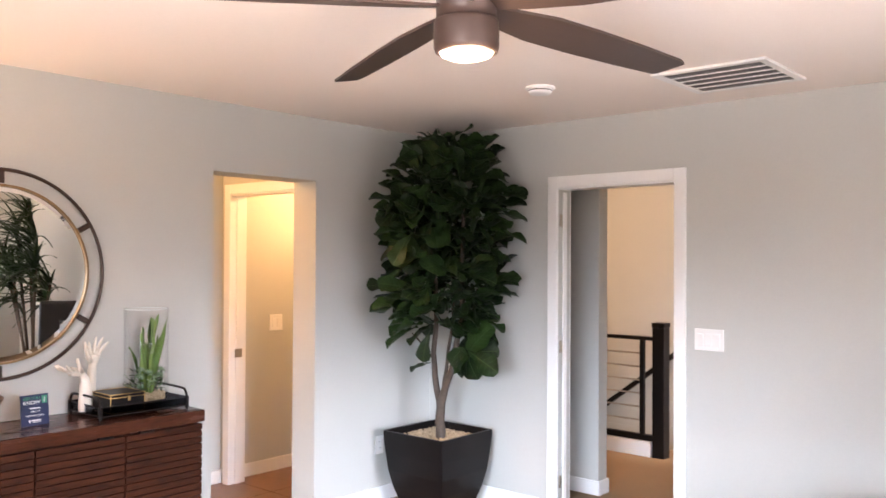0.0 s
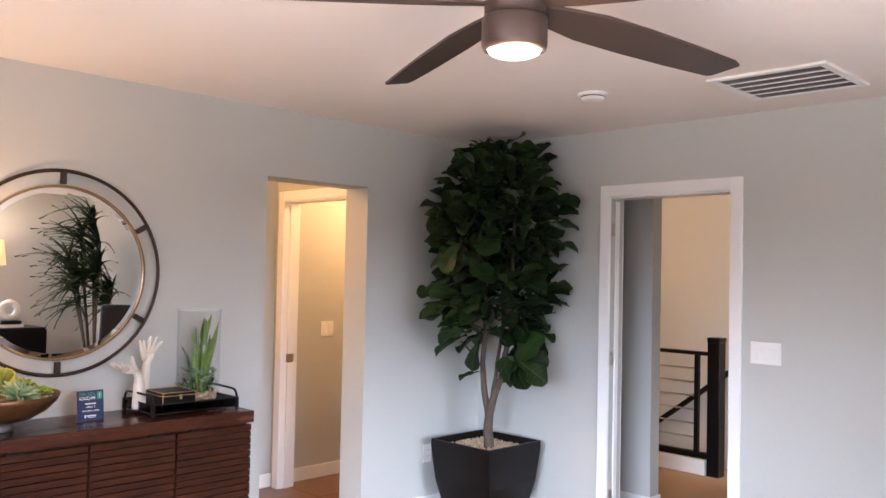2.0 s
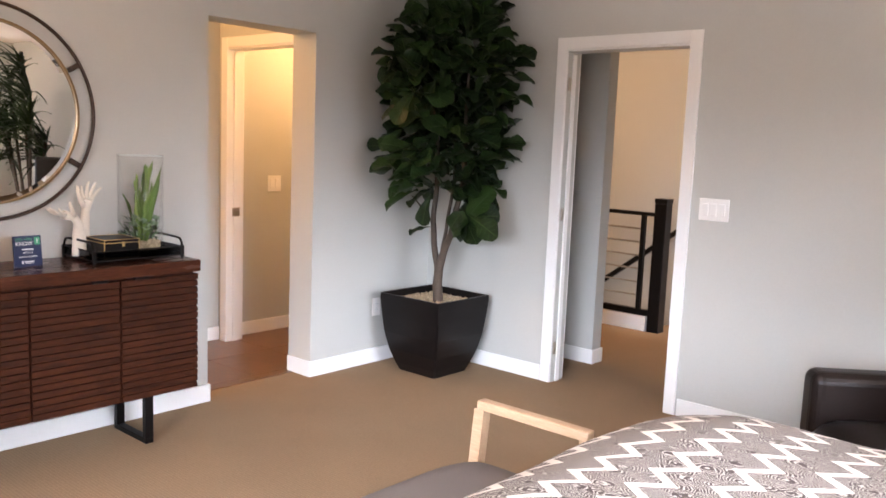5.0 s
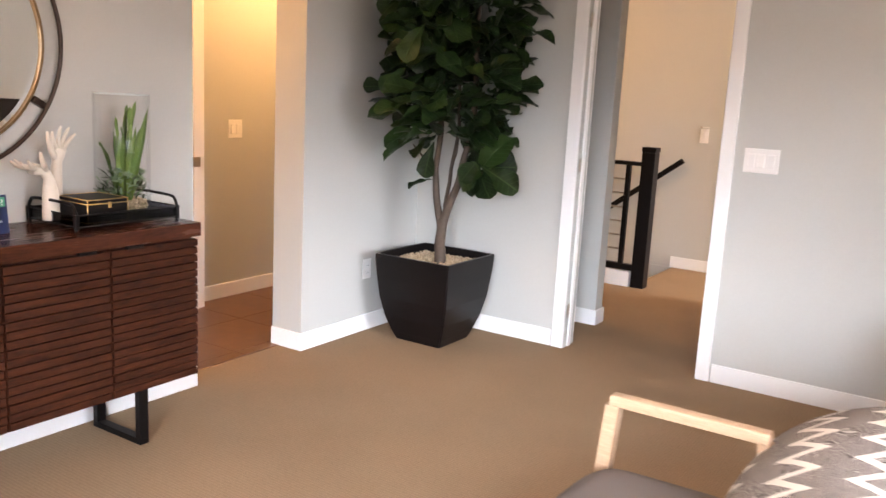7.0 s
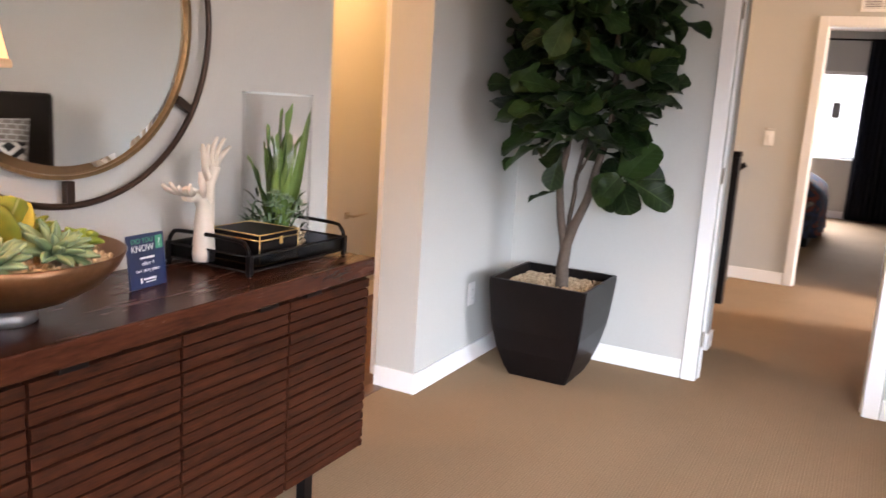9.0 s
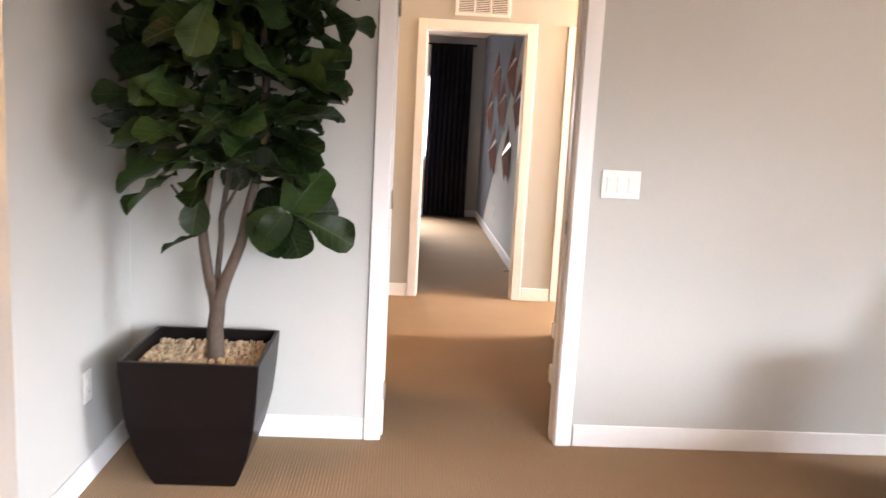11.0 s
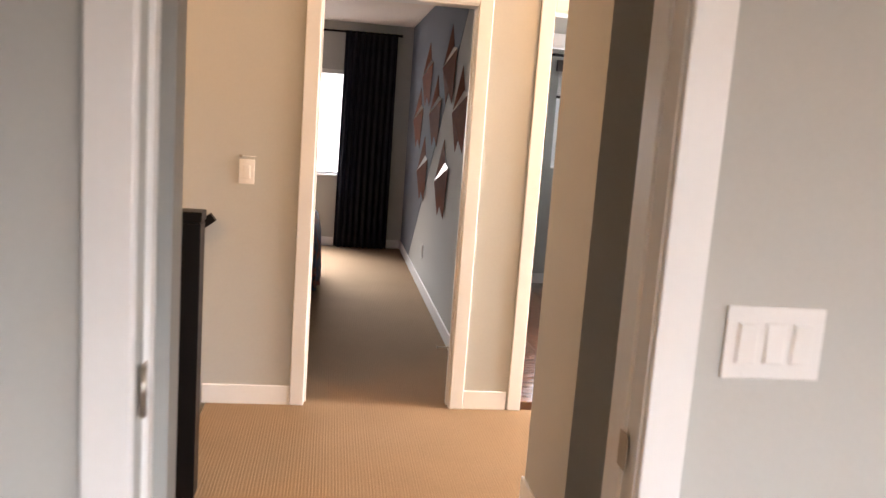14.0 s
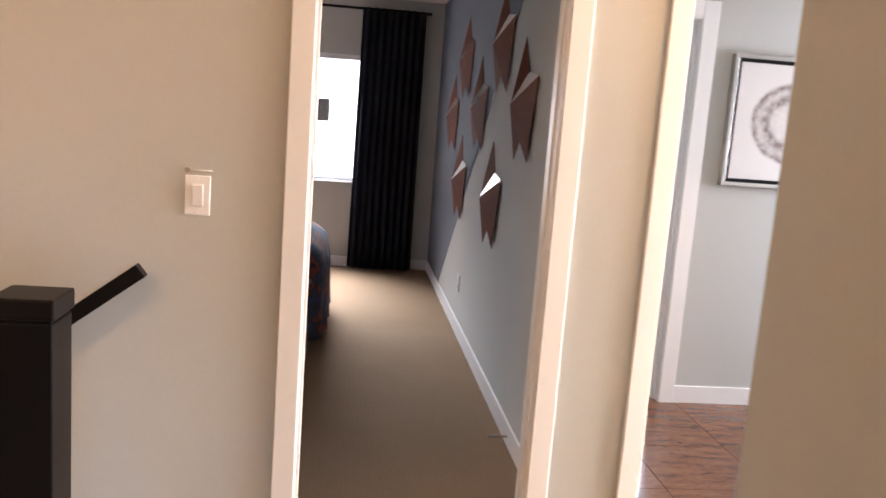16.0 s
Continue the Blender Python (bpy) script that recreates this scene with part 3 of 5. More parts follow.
door_1 = door_frame("door_frame_1", -2.741, -1.966, 4.57, 4.70, 2.035, label="white painted bedroom door casing with bare hinges")
for z in (0.22, 1.05, 1.83):
    bm = bmesh.new()
    box(bm, -0.3745, -0.058, z - 0.038, -0.3715, -0.034, z + 0.038, 0.001)
    tube(bm, [(-0.371, -0.062, z - 0.038), (-0.371, -0.062, z + 0.038)], 0.005, 8)
    part("hinge", bm, M["nickel"], door_1, "brushed nickel hinge leaf")
bm = bmesh.new()
box(bm, 0.3705, -0.045, 0.93, 0.3725, -0.01, 0.99, 0.0008)
part("strike_plate", bm, M["nickel"], door_1, "brushed nickel strike plate")
door_frame("door_frame_2", -2.555, -1.802, 7.44, 7.56, 2.035, label="white painted guest room door casing")
door_frame("door_frame_3", -1.435, -0.62, 7.44, 7.56, 2.035, label="white painted bathroom door casing")
door_frame("door_frame_4", -1.45, -0.70, 9.10, 9.22, 2.035, w=0.08, label="white painted toilet room door casing")
f5 = door_frame("door_frame_5", -4.845, -4.10, 3.65, 3.76, 2.035, label="white painted vanity room door casing")
bm = bmesh.new()
box(bm, -0.359, -0.03, 0.89, -0.3565, 0.03, 0.95, 0.001)
part("strike_plate", bm, M["nickel"], f5, "brushed nickel strike plate")


def window(name, axis, at, a0, a1, z0, z1, depth, inward, bars=1, label="white vinyl window with bright daylight behind"):
    """Vinyl frame with mullions, panes and a bright backdrop behind."""
    root = thing(name, pose(0, 0, 0), label, "window")
    root["kind"] = "structure"

    def slab(nm, u0, u1, za, zb, d0, d1, material, bevel=0.003):
        lo, hi = sorted((at + d0 * inward, at + d1 * inward))
        b = (u0, lo, za, u1, hi, zb) if axis == "x" else (lo, u0, za, hi, u1, zb)
        return box_part(nm, root, material, b, bevel)

    w = 0.045
    slab("window_frame", a0, a0 + w, z0, z1, -0.07, -0.02, M["pane_frame"])
    slab("window_frame", a1 - w, a1, z0, z1, -0.07, -0.02, M["pane_frame"])
    slab("window_frame", a0 + w, a1 - w, z0, z0 + w, -0.07, -0.02, M["pane_frame"])
    slab("window_frame", a0 + w, a1 - w, z1 - w, z1, -0.07, -0.02, M["pane_frame"])
    for k in range(1, bars + 1):
        u = a0 + (a1 - a0) * k / (bars + 1)
        slab("mullion", u - w / 2, u + w / 2, z0 + w, z1 - w, -0.065, -0.025, M["pane_frame"])
    slab("window_sill", a0, a1, z0 - 0.0, z0 + 0.012, -0.02, 0.02, M["trim"])
    return root


def backdrop(name, axis, at, a0, a1, z0, z1):
    bm = bmesh.new()
    b = (a0, at, z0, a1, at + 0.01, z1) if axis == "x" else (at, a0, z0, at + 0.01, a1, z1)
    box(bm, *b)
    return structure(name, bm, M["day"], "bright overexposed daylight outside the window", "backdrop")


window("window_1", "y", 3.1, 0.4, 3.4, 0.75, 2.15, 0.15, -1, 2)
window("window_2", "x", -1.5, -1.3, 1.1, 0.75, 2.15, 0.15, 1, 1)
window("window_3", "x", 12.60, -3.7, -2.30, 0.78, 1.93, 0.15, -1, 0)
w4 = window("window_4", "x", 10.95, -0.44, 0.22, 1.10, 2.05, 0.12, -1, 0, "white window with a half-raised grey blind")
window("window_5", "y", 2.2, 6.5, 7.35, 0.75, 2.05, 0.12, -1, 0)
window("window_6", "y", 1.4, 7.9, 8.8, 1.0, 2.0, 0.12, -1, 0)
backdrop("backdrop_6", "y", 1.9, 7.6, 9.1, 0.7, 2.3)
backdrop("backdrop_1", "y", 3.6, -0.5, 4.3, 0.3, 2.6)
backdrop("backdrop_2", "x", -2.0, -2.0, 1.9, 0.3, 2.6)
backdrop("backdrop_3", "x", 13.1, -4.5, -1.6, 0.3, 2.5)
backdrop("backdrop_4", "x", 11.4, -0.9, 0.6, 0.7, 2.4)
bm = bmesh.new()
box(bm, -2.76, 12.99, 1.32, -2.65, 13.0, 1.53)
structure("backdrop_7", bm, M["grey_cloth"], "dark window of a neighbouring house in the haze", "backdrop")
backdrop("backdrop_5", "y", 2.7, 6.2, 7.6, 0.3, 2.4)

# ---- switches, outlets, grilles ----


def wall_plate(name, m, gangs, kind, label, category):
    """A plate on a wall: local x along the wall, y out of it, z up."""
    root = thing(name, m, label, category)
    w = 0.046 * gangs + 0.027
    box_part("plate", root, M["plastic"], (-w / 2, 0, -0.059, w / 2, 0.006, 0.059), 0.003)
    for g in range(gangs):
        c = (g - (gangs - 1) / 2) * 0.046
        if kind == "switch":
            box_part("rocker_frame", root, M["plastic"], (c - 0.0175, 0.005, -0.034, c + 0.0175, 0.008, 0.034), 0.0015)
            bm = bmesh.new()
            box(bm, c - 0.015, 0.006, -0.031, c + 0.015, 0.0105, 0.031, 0.0015)
            bmesh.ops.rotate(bm, verts=bm.verts, cent=(c, 0.008, 0), matrix=Matrix.Rotation(radians(2.5 if g % 2 else -2.5), 3, "X"))
            part("rocker", bm, M["plastic"], root)
            for s in (-1, 1):
                bm = bmesh.new()
                tube(bm, [(c, 0.005, s * 0.049), (c, 0.0075, s * 0.049)], 0.003, 8)
                part("screw", bm, M["plastic"], root)
        else:
            for s in (-1, 1):
                box_part("socket", root, M["trim"], (c - 0.0165, 0.005, s * 0.02 - 0.0145, c + 0.0165, 0.009, s * 0.02 + 0.0145), 0.004)
                for q in (-1, 1):
                    box_part("slot", root, M["grille"], (c + q * 0.006 - 0.001, 0.0085, s * 0.02 - 0.004, c + q * 0.006 + 0.001, 0.0094, s * 0.02 + 0.004))
    return root


wall_plate("light_switch", pose(-1.771, 4.57, 1.158, 0, 0, 180), 3, "switch", "white triple rocker switch plate on painted wall", "light switch")
hs = wall_plate("light_switch", pose(-2.87, 7.44, 1.158, 0, 0, 180), 1, "switch", "white single rocker switch plate beside door casing", "light switch")
wall_plate("light_switch", pose(-4.95, 4.12, 1.107, 0, 0, -90), 2, "switch", "white double switch plate on vanity room wall", "light switch")
wall_plate("outlet", pose(-3.80, 4.08, 0.37, 0, 0, -90), 1, "outlet", "white duplex outlet low on wall beside planter", "outlet")
wall_plate("outlet", pose(-1.65, 10.40, 0.34, 0, 0, 90), 1, "outlet", "white duplex outlet low on guest room wall", "outlet")

hook = thing("wall_sensor", pose(-2.90, 7.44, 1.232, 0, 0, 180), "small round metal stud with thin bar on wall", "wall hook")
bm = bmesh.new()
tube(bm, [(-0.0, 0, 0), (-0.0, 0.008, 0)], 0.008, 12)
part("stud", bm, M["nickel"], hook)
bm = bmesh.new()
tube(bm, [(-0.008, 0.003, 0), (-0.07, 0.003, 0)], 0.0018, 6)
part("bar", bm, M["plastic"], hook)

th = thing("thermostat", pose(-1.65, 5.73, 1.535, 0, 0, 90), "white wall thermostat with small dark screen", "thermostat")
box_part("body", th, M["plastic"], (-0.043, 0, -0.045, 0.043, 0.024, 0.045), 0.006)
box_part("screen", th, M["grille"], (-0.012, 0.0235, -0.025, 0.025, 0.0255, 0.028), 0.001)
box_part("label_strip", th, M["steel"], (-0.04, 0.0235, 0.032, 0.03, 0.0248, 0.038))

tp = thing("paper_holder", pose(-4.95, 4.62, 0.57, 0, 0, -90), "brushed nickel paper holder on painted wall", "paper holder")
box_part("mount", tp, M["nickel"], (-0.02, 0, -0.022, 0.02, 0.012, 0.022), 0.003)
bm = bmesh.new()
tube(bm, [(0, 0.01, 0), (0, 0.05, 0), (-0.004, 0.056, 0), (-0.15, 0.056, 0.004)], 0.008, 10)
part("arm", bm, M["nickel"], tp)

gr = thing("ceiling_vent", pose(-1.43, 3.985, H), "white ceiling return grille with dark slots", "ceiling vent")
box_part("backing", gr, M["grille"], (-0.235, -0.235, -0.004, 0.235, 0.235, -0.001))
for b in ((-0.262, -0.262, 0.262, -0.225), (-0.262, 0.225, 0.262, 0.262), (-0.262, -0.225, -0.225, 0.225), (0.225, -0.225, 0.262, 0.225)):
    box_part("frame", gr, M["plastic"], (b[0], b[1], -0.012, b[2], b[3], 0), 0.003)
for k in range(1, 5):
    y = -0.225 + 0.45 * k / 5
    box_part("divider", gr, M["plastic"], (-0.225, y - 0.005, -0.011, 0.225, y + 0.005, -0.002), 0.001)
for k in range(1, 46):
    x = -0.225 + 0.45 * k / 46
    bm = bmesh.new()
    box(bm, x - 0.0012, -0.225, -0.009, x + 0.0012, 0.225, -0.004)
    part("fin", bm, M["fin"], gr)

sm = thing("smoke_detector", pose(-2.243, 3.643, H), "round white smoke detector on the ceiling", "smoke detector")
bm = bmesh.new()
lathe(bm, [(0, 0), (0.072, 0), (0.074, -0.008), (0.070, -0.012), (0.055, -0.014)], 32)
part("base", bm, M["plastic"], sm)
bm = bmesh.new()
lathe(bm, [(0.058, -0.012), (0.058, -0.026), (0.050, -0.034), (0.028, -0.038), (0, -0.038)], 32)
part("cover", bm, M["plastic"], sm)
bm = bmesh.new()
lathe(bm, [(0.0585, -0.016), (0.060, -0.018), (0.0585, -0.021)], 32)
part("vent_ring", bm, M["grille"], sm)

wv = thing("wall_vent", pose(-2.15, 7.44, 2.215, 0, 0, 180), "white louvred air return above the door casing", "wall vent")
box_part("backing", wv, M["grille"], (-0.18, 0, -0.055, 0.18, 0.003, 0.055))
for b in ((-0.205, -0.08, 0.205, -0.055), (-0.205, 0.055, 0.205, 0.08), (-0.205, -0.055, -0.18, 0.055), (0.18, -0.055, 0.205, 0.055)):
    box_part("frame", wv, M["trim"], (b[0], 0, b[1], b[2], 0.012, b[3]), 0.003)
for x in (-0.06, 0.06):
    box_part("mullion", wv, M["trim"], (x - 0.008, 0.002, -0.055, x + 0.008, 0.010, 0.055), 0.001)
for k in range(9):
    z = -0.05 + k * 0.0125
    bm = bmesh.new()
    box(bm, -0.18, 0.003, z - 0.0015, 0.18, 0.010, z + 0.0045)
    part("louvre", bm, M["trim"], wv)

# ---- ceiling fan ----
fan = thing("ceiling_fan", pose(-1.30, 1.92, H), "dark bronze five-blade ceiling fan with lit lamp", "ceiling fan")
bm = bmesh.new()
lathe(bm, [(0, 0), (0.085, 0), (0.088, -0.006), (0.088, -0.15), (0.082, -0.156), (0, -0.156)], 40)
part("motor_housing", bm, M["fan"], fan)
bm = bmesh.new()
lathe(bm, [(0, -0.160), (0.080, -0.160), (0.080, -0.225), (0, -0.225)], 40)
part("hub", bm, M["fan"], fan)
bm = bmesh.new()
lathe(bm, [(0, -0.229), (0.084, -0.229), (0.086, -0.235), (0.086, -0.300), (0.082, -0.312), (0.074, -0.316), (0.072, -0.308), (0, -0.308)], 40)
part("light_housing", bm, M["fan"], fan)
bm = bmesh.new()
lathe(bm, [(0.072, -0.309), (0.066, -0.320), (0.045, -0.328), (0, -0.331)], 40)
part("diffuser", bm, M["bulb"], fan, "glowing frosted glass diffuser")
for k in range(5):
    bm = bmesh.new()
    prof = [(0.075, 0.030), (0.16, 0.050), (0.30, 0.070), (0.50, 0.072), (0.75, 0.066), (0.96, 0.056), (1.0, 0.044)]
    rows = []
    for x, w in prof:
        skew = -0.025 if x > 0.97 else 0.0
        rows.append([bm.verts.new((x + (skew if s > 0 else 0), s * w, -0.192 - s * w * 0.22 + dz)) for s in (-1, 1) for dz in (-0.004, 0.004)])
    for a, c in zip(rows, rows[1:]):
        for i, j in ((0, 1), (1, 3), (3, 2), (2, 0)):
            bm.faces.new((a[i], a[j], c[j], c[i]))
    bm.faces.new((rows[0][0], rows[0][1], rows[0][3], rows[0][2]))
    bm.faces.new((rows[-1][0], rows[-1][1], rows[-1][3], rows[-1][2]))
    bl = part("blade", bm, M["fan"], fan)
    bl.rotation_euler[2] = radians(84 + 72 * k)

# ---- sideboard ----
cred = thing("sideboard", pose(-3.80, 0, 0), "dark stained slatted sideboard on black metal sled legs", "sideboard")
Y0, Y1 = 0.93, 2.505
SLATS, PITCH = 18, 0.0311
box_part("top", cred, M["walnut_top"], (0.008, Y0, 0.805, 0.41, Y1, 0.860), 0.004)
box_part("carcass", cred, M["walnut_slat"], (0.012, Y0 + 0.012, 0.235, 0.372, Y1 - 0.016, 0.805), 0.002)
for k in range(4):
    a = Y0 + 0.006 + k * 0.392
    bm = bmesh.new()
    box(bm, 0.372, a + 0.003, 0.232, 0.380, a + 0.387, 0.792, 0.001)
    me = bpy.data.meshes.new("door")
    bm.to_mesh(me)
    bm.free()
    me.materials.append(M["walnut_slat"])
    door = new("door", me)
    door.parent = cred
    for i in range(SLATS):
        z = 0.236 + i * PITCH
        bm = bmesh.new()
        edge = 0.0 if i % 2 else 0.002
        deep = 0.391 + 0.002 * ((i * 7 + k * 3) % 3)
        box(bm, 0.378, a + 0.003 + edge, z, deep, a + 0.388 - edge, z + PITCH - 0.0042, 0.0015, 2)
        part("slat", bm, M["walnut_slat"], door)
    bm = bmesh.new()
    c = a + (0.30 if k % 2 == 0 else 0.10)
    box(bm, 0.380, c - 0.035, 0.790, 0.400, c + 0.035, 0.803, 0.002)
    part("pull", bm, M["black"], door, "black tab pull")
for i in range(SLATS):
    z = 0.236 + i * PITCH
    for y, s in ((Y1 - 0.017, 1), (Y0 + 0.013, -1)):
        bm = bmesh.new()
        ya, yb = sorted((y, y + s * 0.012))
        box(bm, 0.016, ya, z, 0.394, yb, z + PITCH - 0.011, 0.0015, 1)
        part("side_slat", bm, M["walnut_slat"], cred)
for y in (Y0 + 0.22, Y1 - 0.24):
    bm = bmesh.new()
    for b in ((0.06, 0.012, 0, 0.36, 0.024), (0.06, 0.012, 0.024, 0.09, 0.236), (0.33, 0.012, 0.024, 0.36, 0.236)):
        box(bm, b[0], y - 0.02, b[2], b[3], y + 0.02, b[4], 0.002)
    part("leg", bm, M["black"], cred, "black square-tube sled leg")

# ---- mirror ----
mir = thing("round_mirror", pose(-3.80, 1.715, 1.51), "round wall mirror in double bronze ring frame", "mirror")
bm = bmesh.new()
n = 96
tube(bm, [(0.030, 0.462 * math.cos(2 * math.pi * k / n), 0.462 * math.sin(2 * math.pi * k / n)) for k in range(n)], 0.0085, 8, True)
part("outer_ring", bm, M["ring"], mir)
bm = bmesh.new()
ring = []
for k in range(n):
    c, s = math.cos(2 * math.pi * k / n), math.sin(2 * math.pi * k / n)
    ring.append([bm.verts.new((x, r * c, r * s)) for x, r in ((0.008, 0.388), (0.008, 0.399), (0.029, 0.398), (0.029, 0.388))])
for k in range(n):
    a, c = ring[k], ring[(k + 1) % n]
    for i in range(4):
        bm.faces.new((a[i], a[(i + 1) % 4], c[(i + 1) % 4], c[i]))
part("inner_ring", bm, M["brass"], mir, "aged brass inner rim")
bm = bmesh.new()
r0 = [bm.verts.new((0.020, 0.3885 * math.cos(2 * math.pi * k / n), 0.3885 * math.sin(2 * math.pi * k / n))) for k in range(n)]
r1 = [bm.verts.new((0.012, v.co.y, v.co.z)) for v in r0]
rb = [bm.verts.new((0.0235, 0.365 / 0.3885 * v.co.y, 0.365 / 0.3885 * v.co.z)) for v in r0]
for k in range(n):
    j = (k + 1) % n
    bm.faces.new((r0[k], r0[j], rb[j], rb[k]))
    bm.faces.new((r1[k], r1[j], r0[j], r0[k]))
bm.faces.new(rb)
bm.faces.new(r1[::-1])
part("mirror_glass", bm, M["mirror"], mir, "bevelled mirror glass")
for k in range(6):
    a = math.pi / 2 + k * math.pi / 3
    bm = bmesh.new()
    box(bm, 0.014, -0.012, 0.402, 0.034, 0.012, 0.458, 0.002)
    bmesh.ops.rotate(bm, verts=bm.verts, cent=(0, 0, 0), matrix=Matrix.Rotation(a - math.pi / 2, 3, "X"))
    part("bracket", bm, M["ring"], mir)

# ---- things on the sideboard ----
TOP = 0.860


def leaf_mesh(name, length, width, material, cup=0.12, droop=0.25, wave=0.0, profile=None, nl=7, nw=4, thick=0.0, seed=0):
    """A leaf along +x with its midrib at y = 0, cupped, drooping and wavy at the edge."""
    rnd = random.Random(seed)
    bm = bmesh.new()
    rows = []
    ph = rnd.random() * 6
    for i in range(nl + 1):
        t = i / nl
        w = width / 2 * (profile(t) if profile else math.sin(math.pi * min(0.98, t * 0.9 + 0.06)))
        row = []
        for j in range(nw + 1):
            s = 2 * j / nw - 1
            z = cup * abs(s) ** 1.5 * w * 2 - droop * length * t * t + wave * math.sin(t * 11 + ph + s * 2) * abs(s) * width
            row.append(bm.verts.new((length * t + (0.0 if i < nl else -abs(s) * 0.04 * length), s * w, z)))
        rows.append(row)
    for a, c in zip(rows, rows[1:]):
        for j in range(nw):
            bm.faces.new((a[j], a[j + 1], c[j + 1], c[j])).smooth = True
    bmesh.ops.recalc_face_normals(bm, faces=bm.faces)
    if thick:
        bmesh.ops.solidify(bm, geom=bm.faces[:], thickness=thick)
    me = bpy.data.meshes.new(name)
    bm.to_mesh(me)
    bm.free()
    me.materials.append(material)
    for p in me.polygons:
        p.use_smooth = True
    return me


def leaf_ob(name, me, parent, m):
    ob = new(name, me)
    ob.parent = parent
    ob.matrix_basis = m
    return ob


def along(at, yaw, pitch, roll=0.0, scale=1.0):
    """Pose of a leaf that leaves `at` with that heading and rise, in degrees."""
    return Matrix.Translation(at) @ Matrix.Rotation(radians(yaw), 4, "Z") @ Matrix.Rotation(radians(-pitch), 4, "Y") @ Matrix.Rotation(radians(roll), 4, "X") @ Matrix.Scale(scale, 4)


def pebbles(bm, n, inside, z, size, seed):
    """Loose stones scattered over an area, each a squashed rough ball."""
    rnd = random.Random(seed)
    base = bmesh.new()
    bmesh.ops.create_icosphere(base, subdivisions=1, radius=1)
    vs = [v.co.copy() for v in base.verts]
    fs = [[v.index for v in f.verts] for f in base.faces]
    base.free()
    for _ in range(n):
        x, y = inside(rnd)
        r = size * rnd.uniform(0.6, 1.2)
        m = Matrix.Translation((x, y, z + rnd.uniform(-0.3, 0.5) * size)) @ Euler((rnd.random() * 6, rnd.random() * 6, rnd.random() * 6)).to_matrix().to_4x4() @ Matrix.Diagonal((r, r * rnd.uniform(0.6, 1), r * rnd.uniform(0.45, 0.7), 1))
        nv = [bm.verts.new(m @ v) for v in vs]
        for f in fs:
            bm.faces.new([nv[i] for i in f]).smooth = True


def rosette(parent, at, rings, me, tilt, seed, scale=1.0):
    rnd = random.Random(seed)
    for count, pitch, sc in rings:
        off = rnd.random() * 360
        for k in range(count):
            m = Matrix.Translation(at) @ Matrix.Rotation(radians(tilt[0]), 4, "X") @ Matrix.Rotation(radians(tilt[1]), 4, "Y") @ along((0, 0, 0), off + 360 * k / count + rnd.uniform(-7, 7), pitch + rnd.uniform(-5, 5), rnd.uniform(-8, 8), sc * scale * rnd.uniform(0.9, 1.08))
            leaf_ob("leaf", me, parent, m)


bowl = thing("succulent_bowl", pose(-3.590, 1.415, TOP), "bronze footed bowl planted with artificial succulents", "planter")
bm = bmesh.new()
lathe(bm, [(0, 0), (0.058, 0), (0.062, 0.004), (0.058, 0.034), (0, 0.034)], 36)
part("foot", bm, M["pewter"], bowl, "brushed pewter foot")
bm = bmesh.new()
lathe(bm, [(0, 0.034), (0.06, 0.035), (0.13, 0.052), (0.185, 0.083), (0.222, 0.122), (0.236, 0.150), (0.231, 0.152), (0.215, 0.122), (0.18, 0.10), (0, 0.092)], 48)
part("basin", bm, M["bronze"], bowl)
bm = bmesh.new()


def in_bowl(rnd):
    a, r = rnd.random() * 2 * math.pi, 0.205 * math.sqrt(rnd.random())
    return r * math.cos(a), r * math.sin(a)


pebbles(bm, 420, in_bowl, 0.126, 0.009, 3)
lathe(bm, [(0, 0.122), (0.20, 0.122), (0.214, 0.120)], 24)
tagged(part("gravel", bm, M["pebble"], bowl, "tan gravel topping"), kind="stuff")


def spoon(t):
    return 0.35 + 0.65 * math.sin(math.pi * min(1, t * 0.85 + 0.1)) if t < 0.97 else 0.25


sl = leaf_mesh("succulent_leaf", 0.085, 0.026, M["succulent"], 0.5, -0.10, profile=spoon, nl=5, nw=3, thick=0.006)
ll = leaf_mesh("lime_leaf", 0.042, 0.022, M["lime"], 0.5, -0.1, profile=spoon, nl=4, nw=3, thick=0.004)
yl = leaf_mesh("yellow_leaf", 0.055, 0.030, M["yellow"], 0.4, -0.1, profile=spoon, nl=4, nw=3, thick=0.004)
pl = leaf_mesh("paddle_leaf", 0.13, 0.105, M["yellow"], 0.25, -0.1, profile=lambda t: 0.3 + 0.7 * math.sin(math.pi * min(1, 0.15 + 0.8 * t)), nl=6, nw=4, thick=0.006, seed=2)
rosette(bowl, (0.075, 0.055, 0.135), [(11, 8, 1.1), (10, 28, 1.05), (8, 48, 0.9), (6, 68, 0.6), (4, 82, 0.4)], sl, (-8, 18), 1)
rosette(bowl, (0.10, -0.10, 0.135), [(10, 12, 1.0), (9, 32, 0.95), (7, 52, 0.8), (4, 75, 0.5)], sl, (10, 15), 2)
rosette(bowl, (0.02, 0.165, 0.14), [(8, 15, 1.0), (7, 38, 1.0), (5, 62, 0.8), (3, 80, 0.6)], ll, (-15, 0), 4, 1.15)
rosette(bowl, (-0.07, 0.10, 0.15), [(9, 20, 1.1), (8, 42, 1.0), (6, 62, 0.9)], yl, (-8, -8), 5, 1.2)
rosette(bowl, (-0.11, 0.02, 0.15), [(8, 25, 1.1), (6, 50, 1.0)], yl, (0, -12), 6, 1.2)
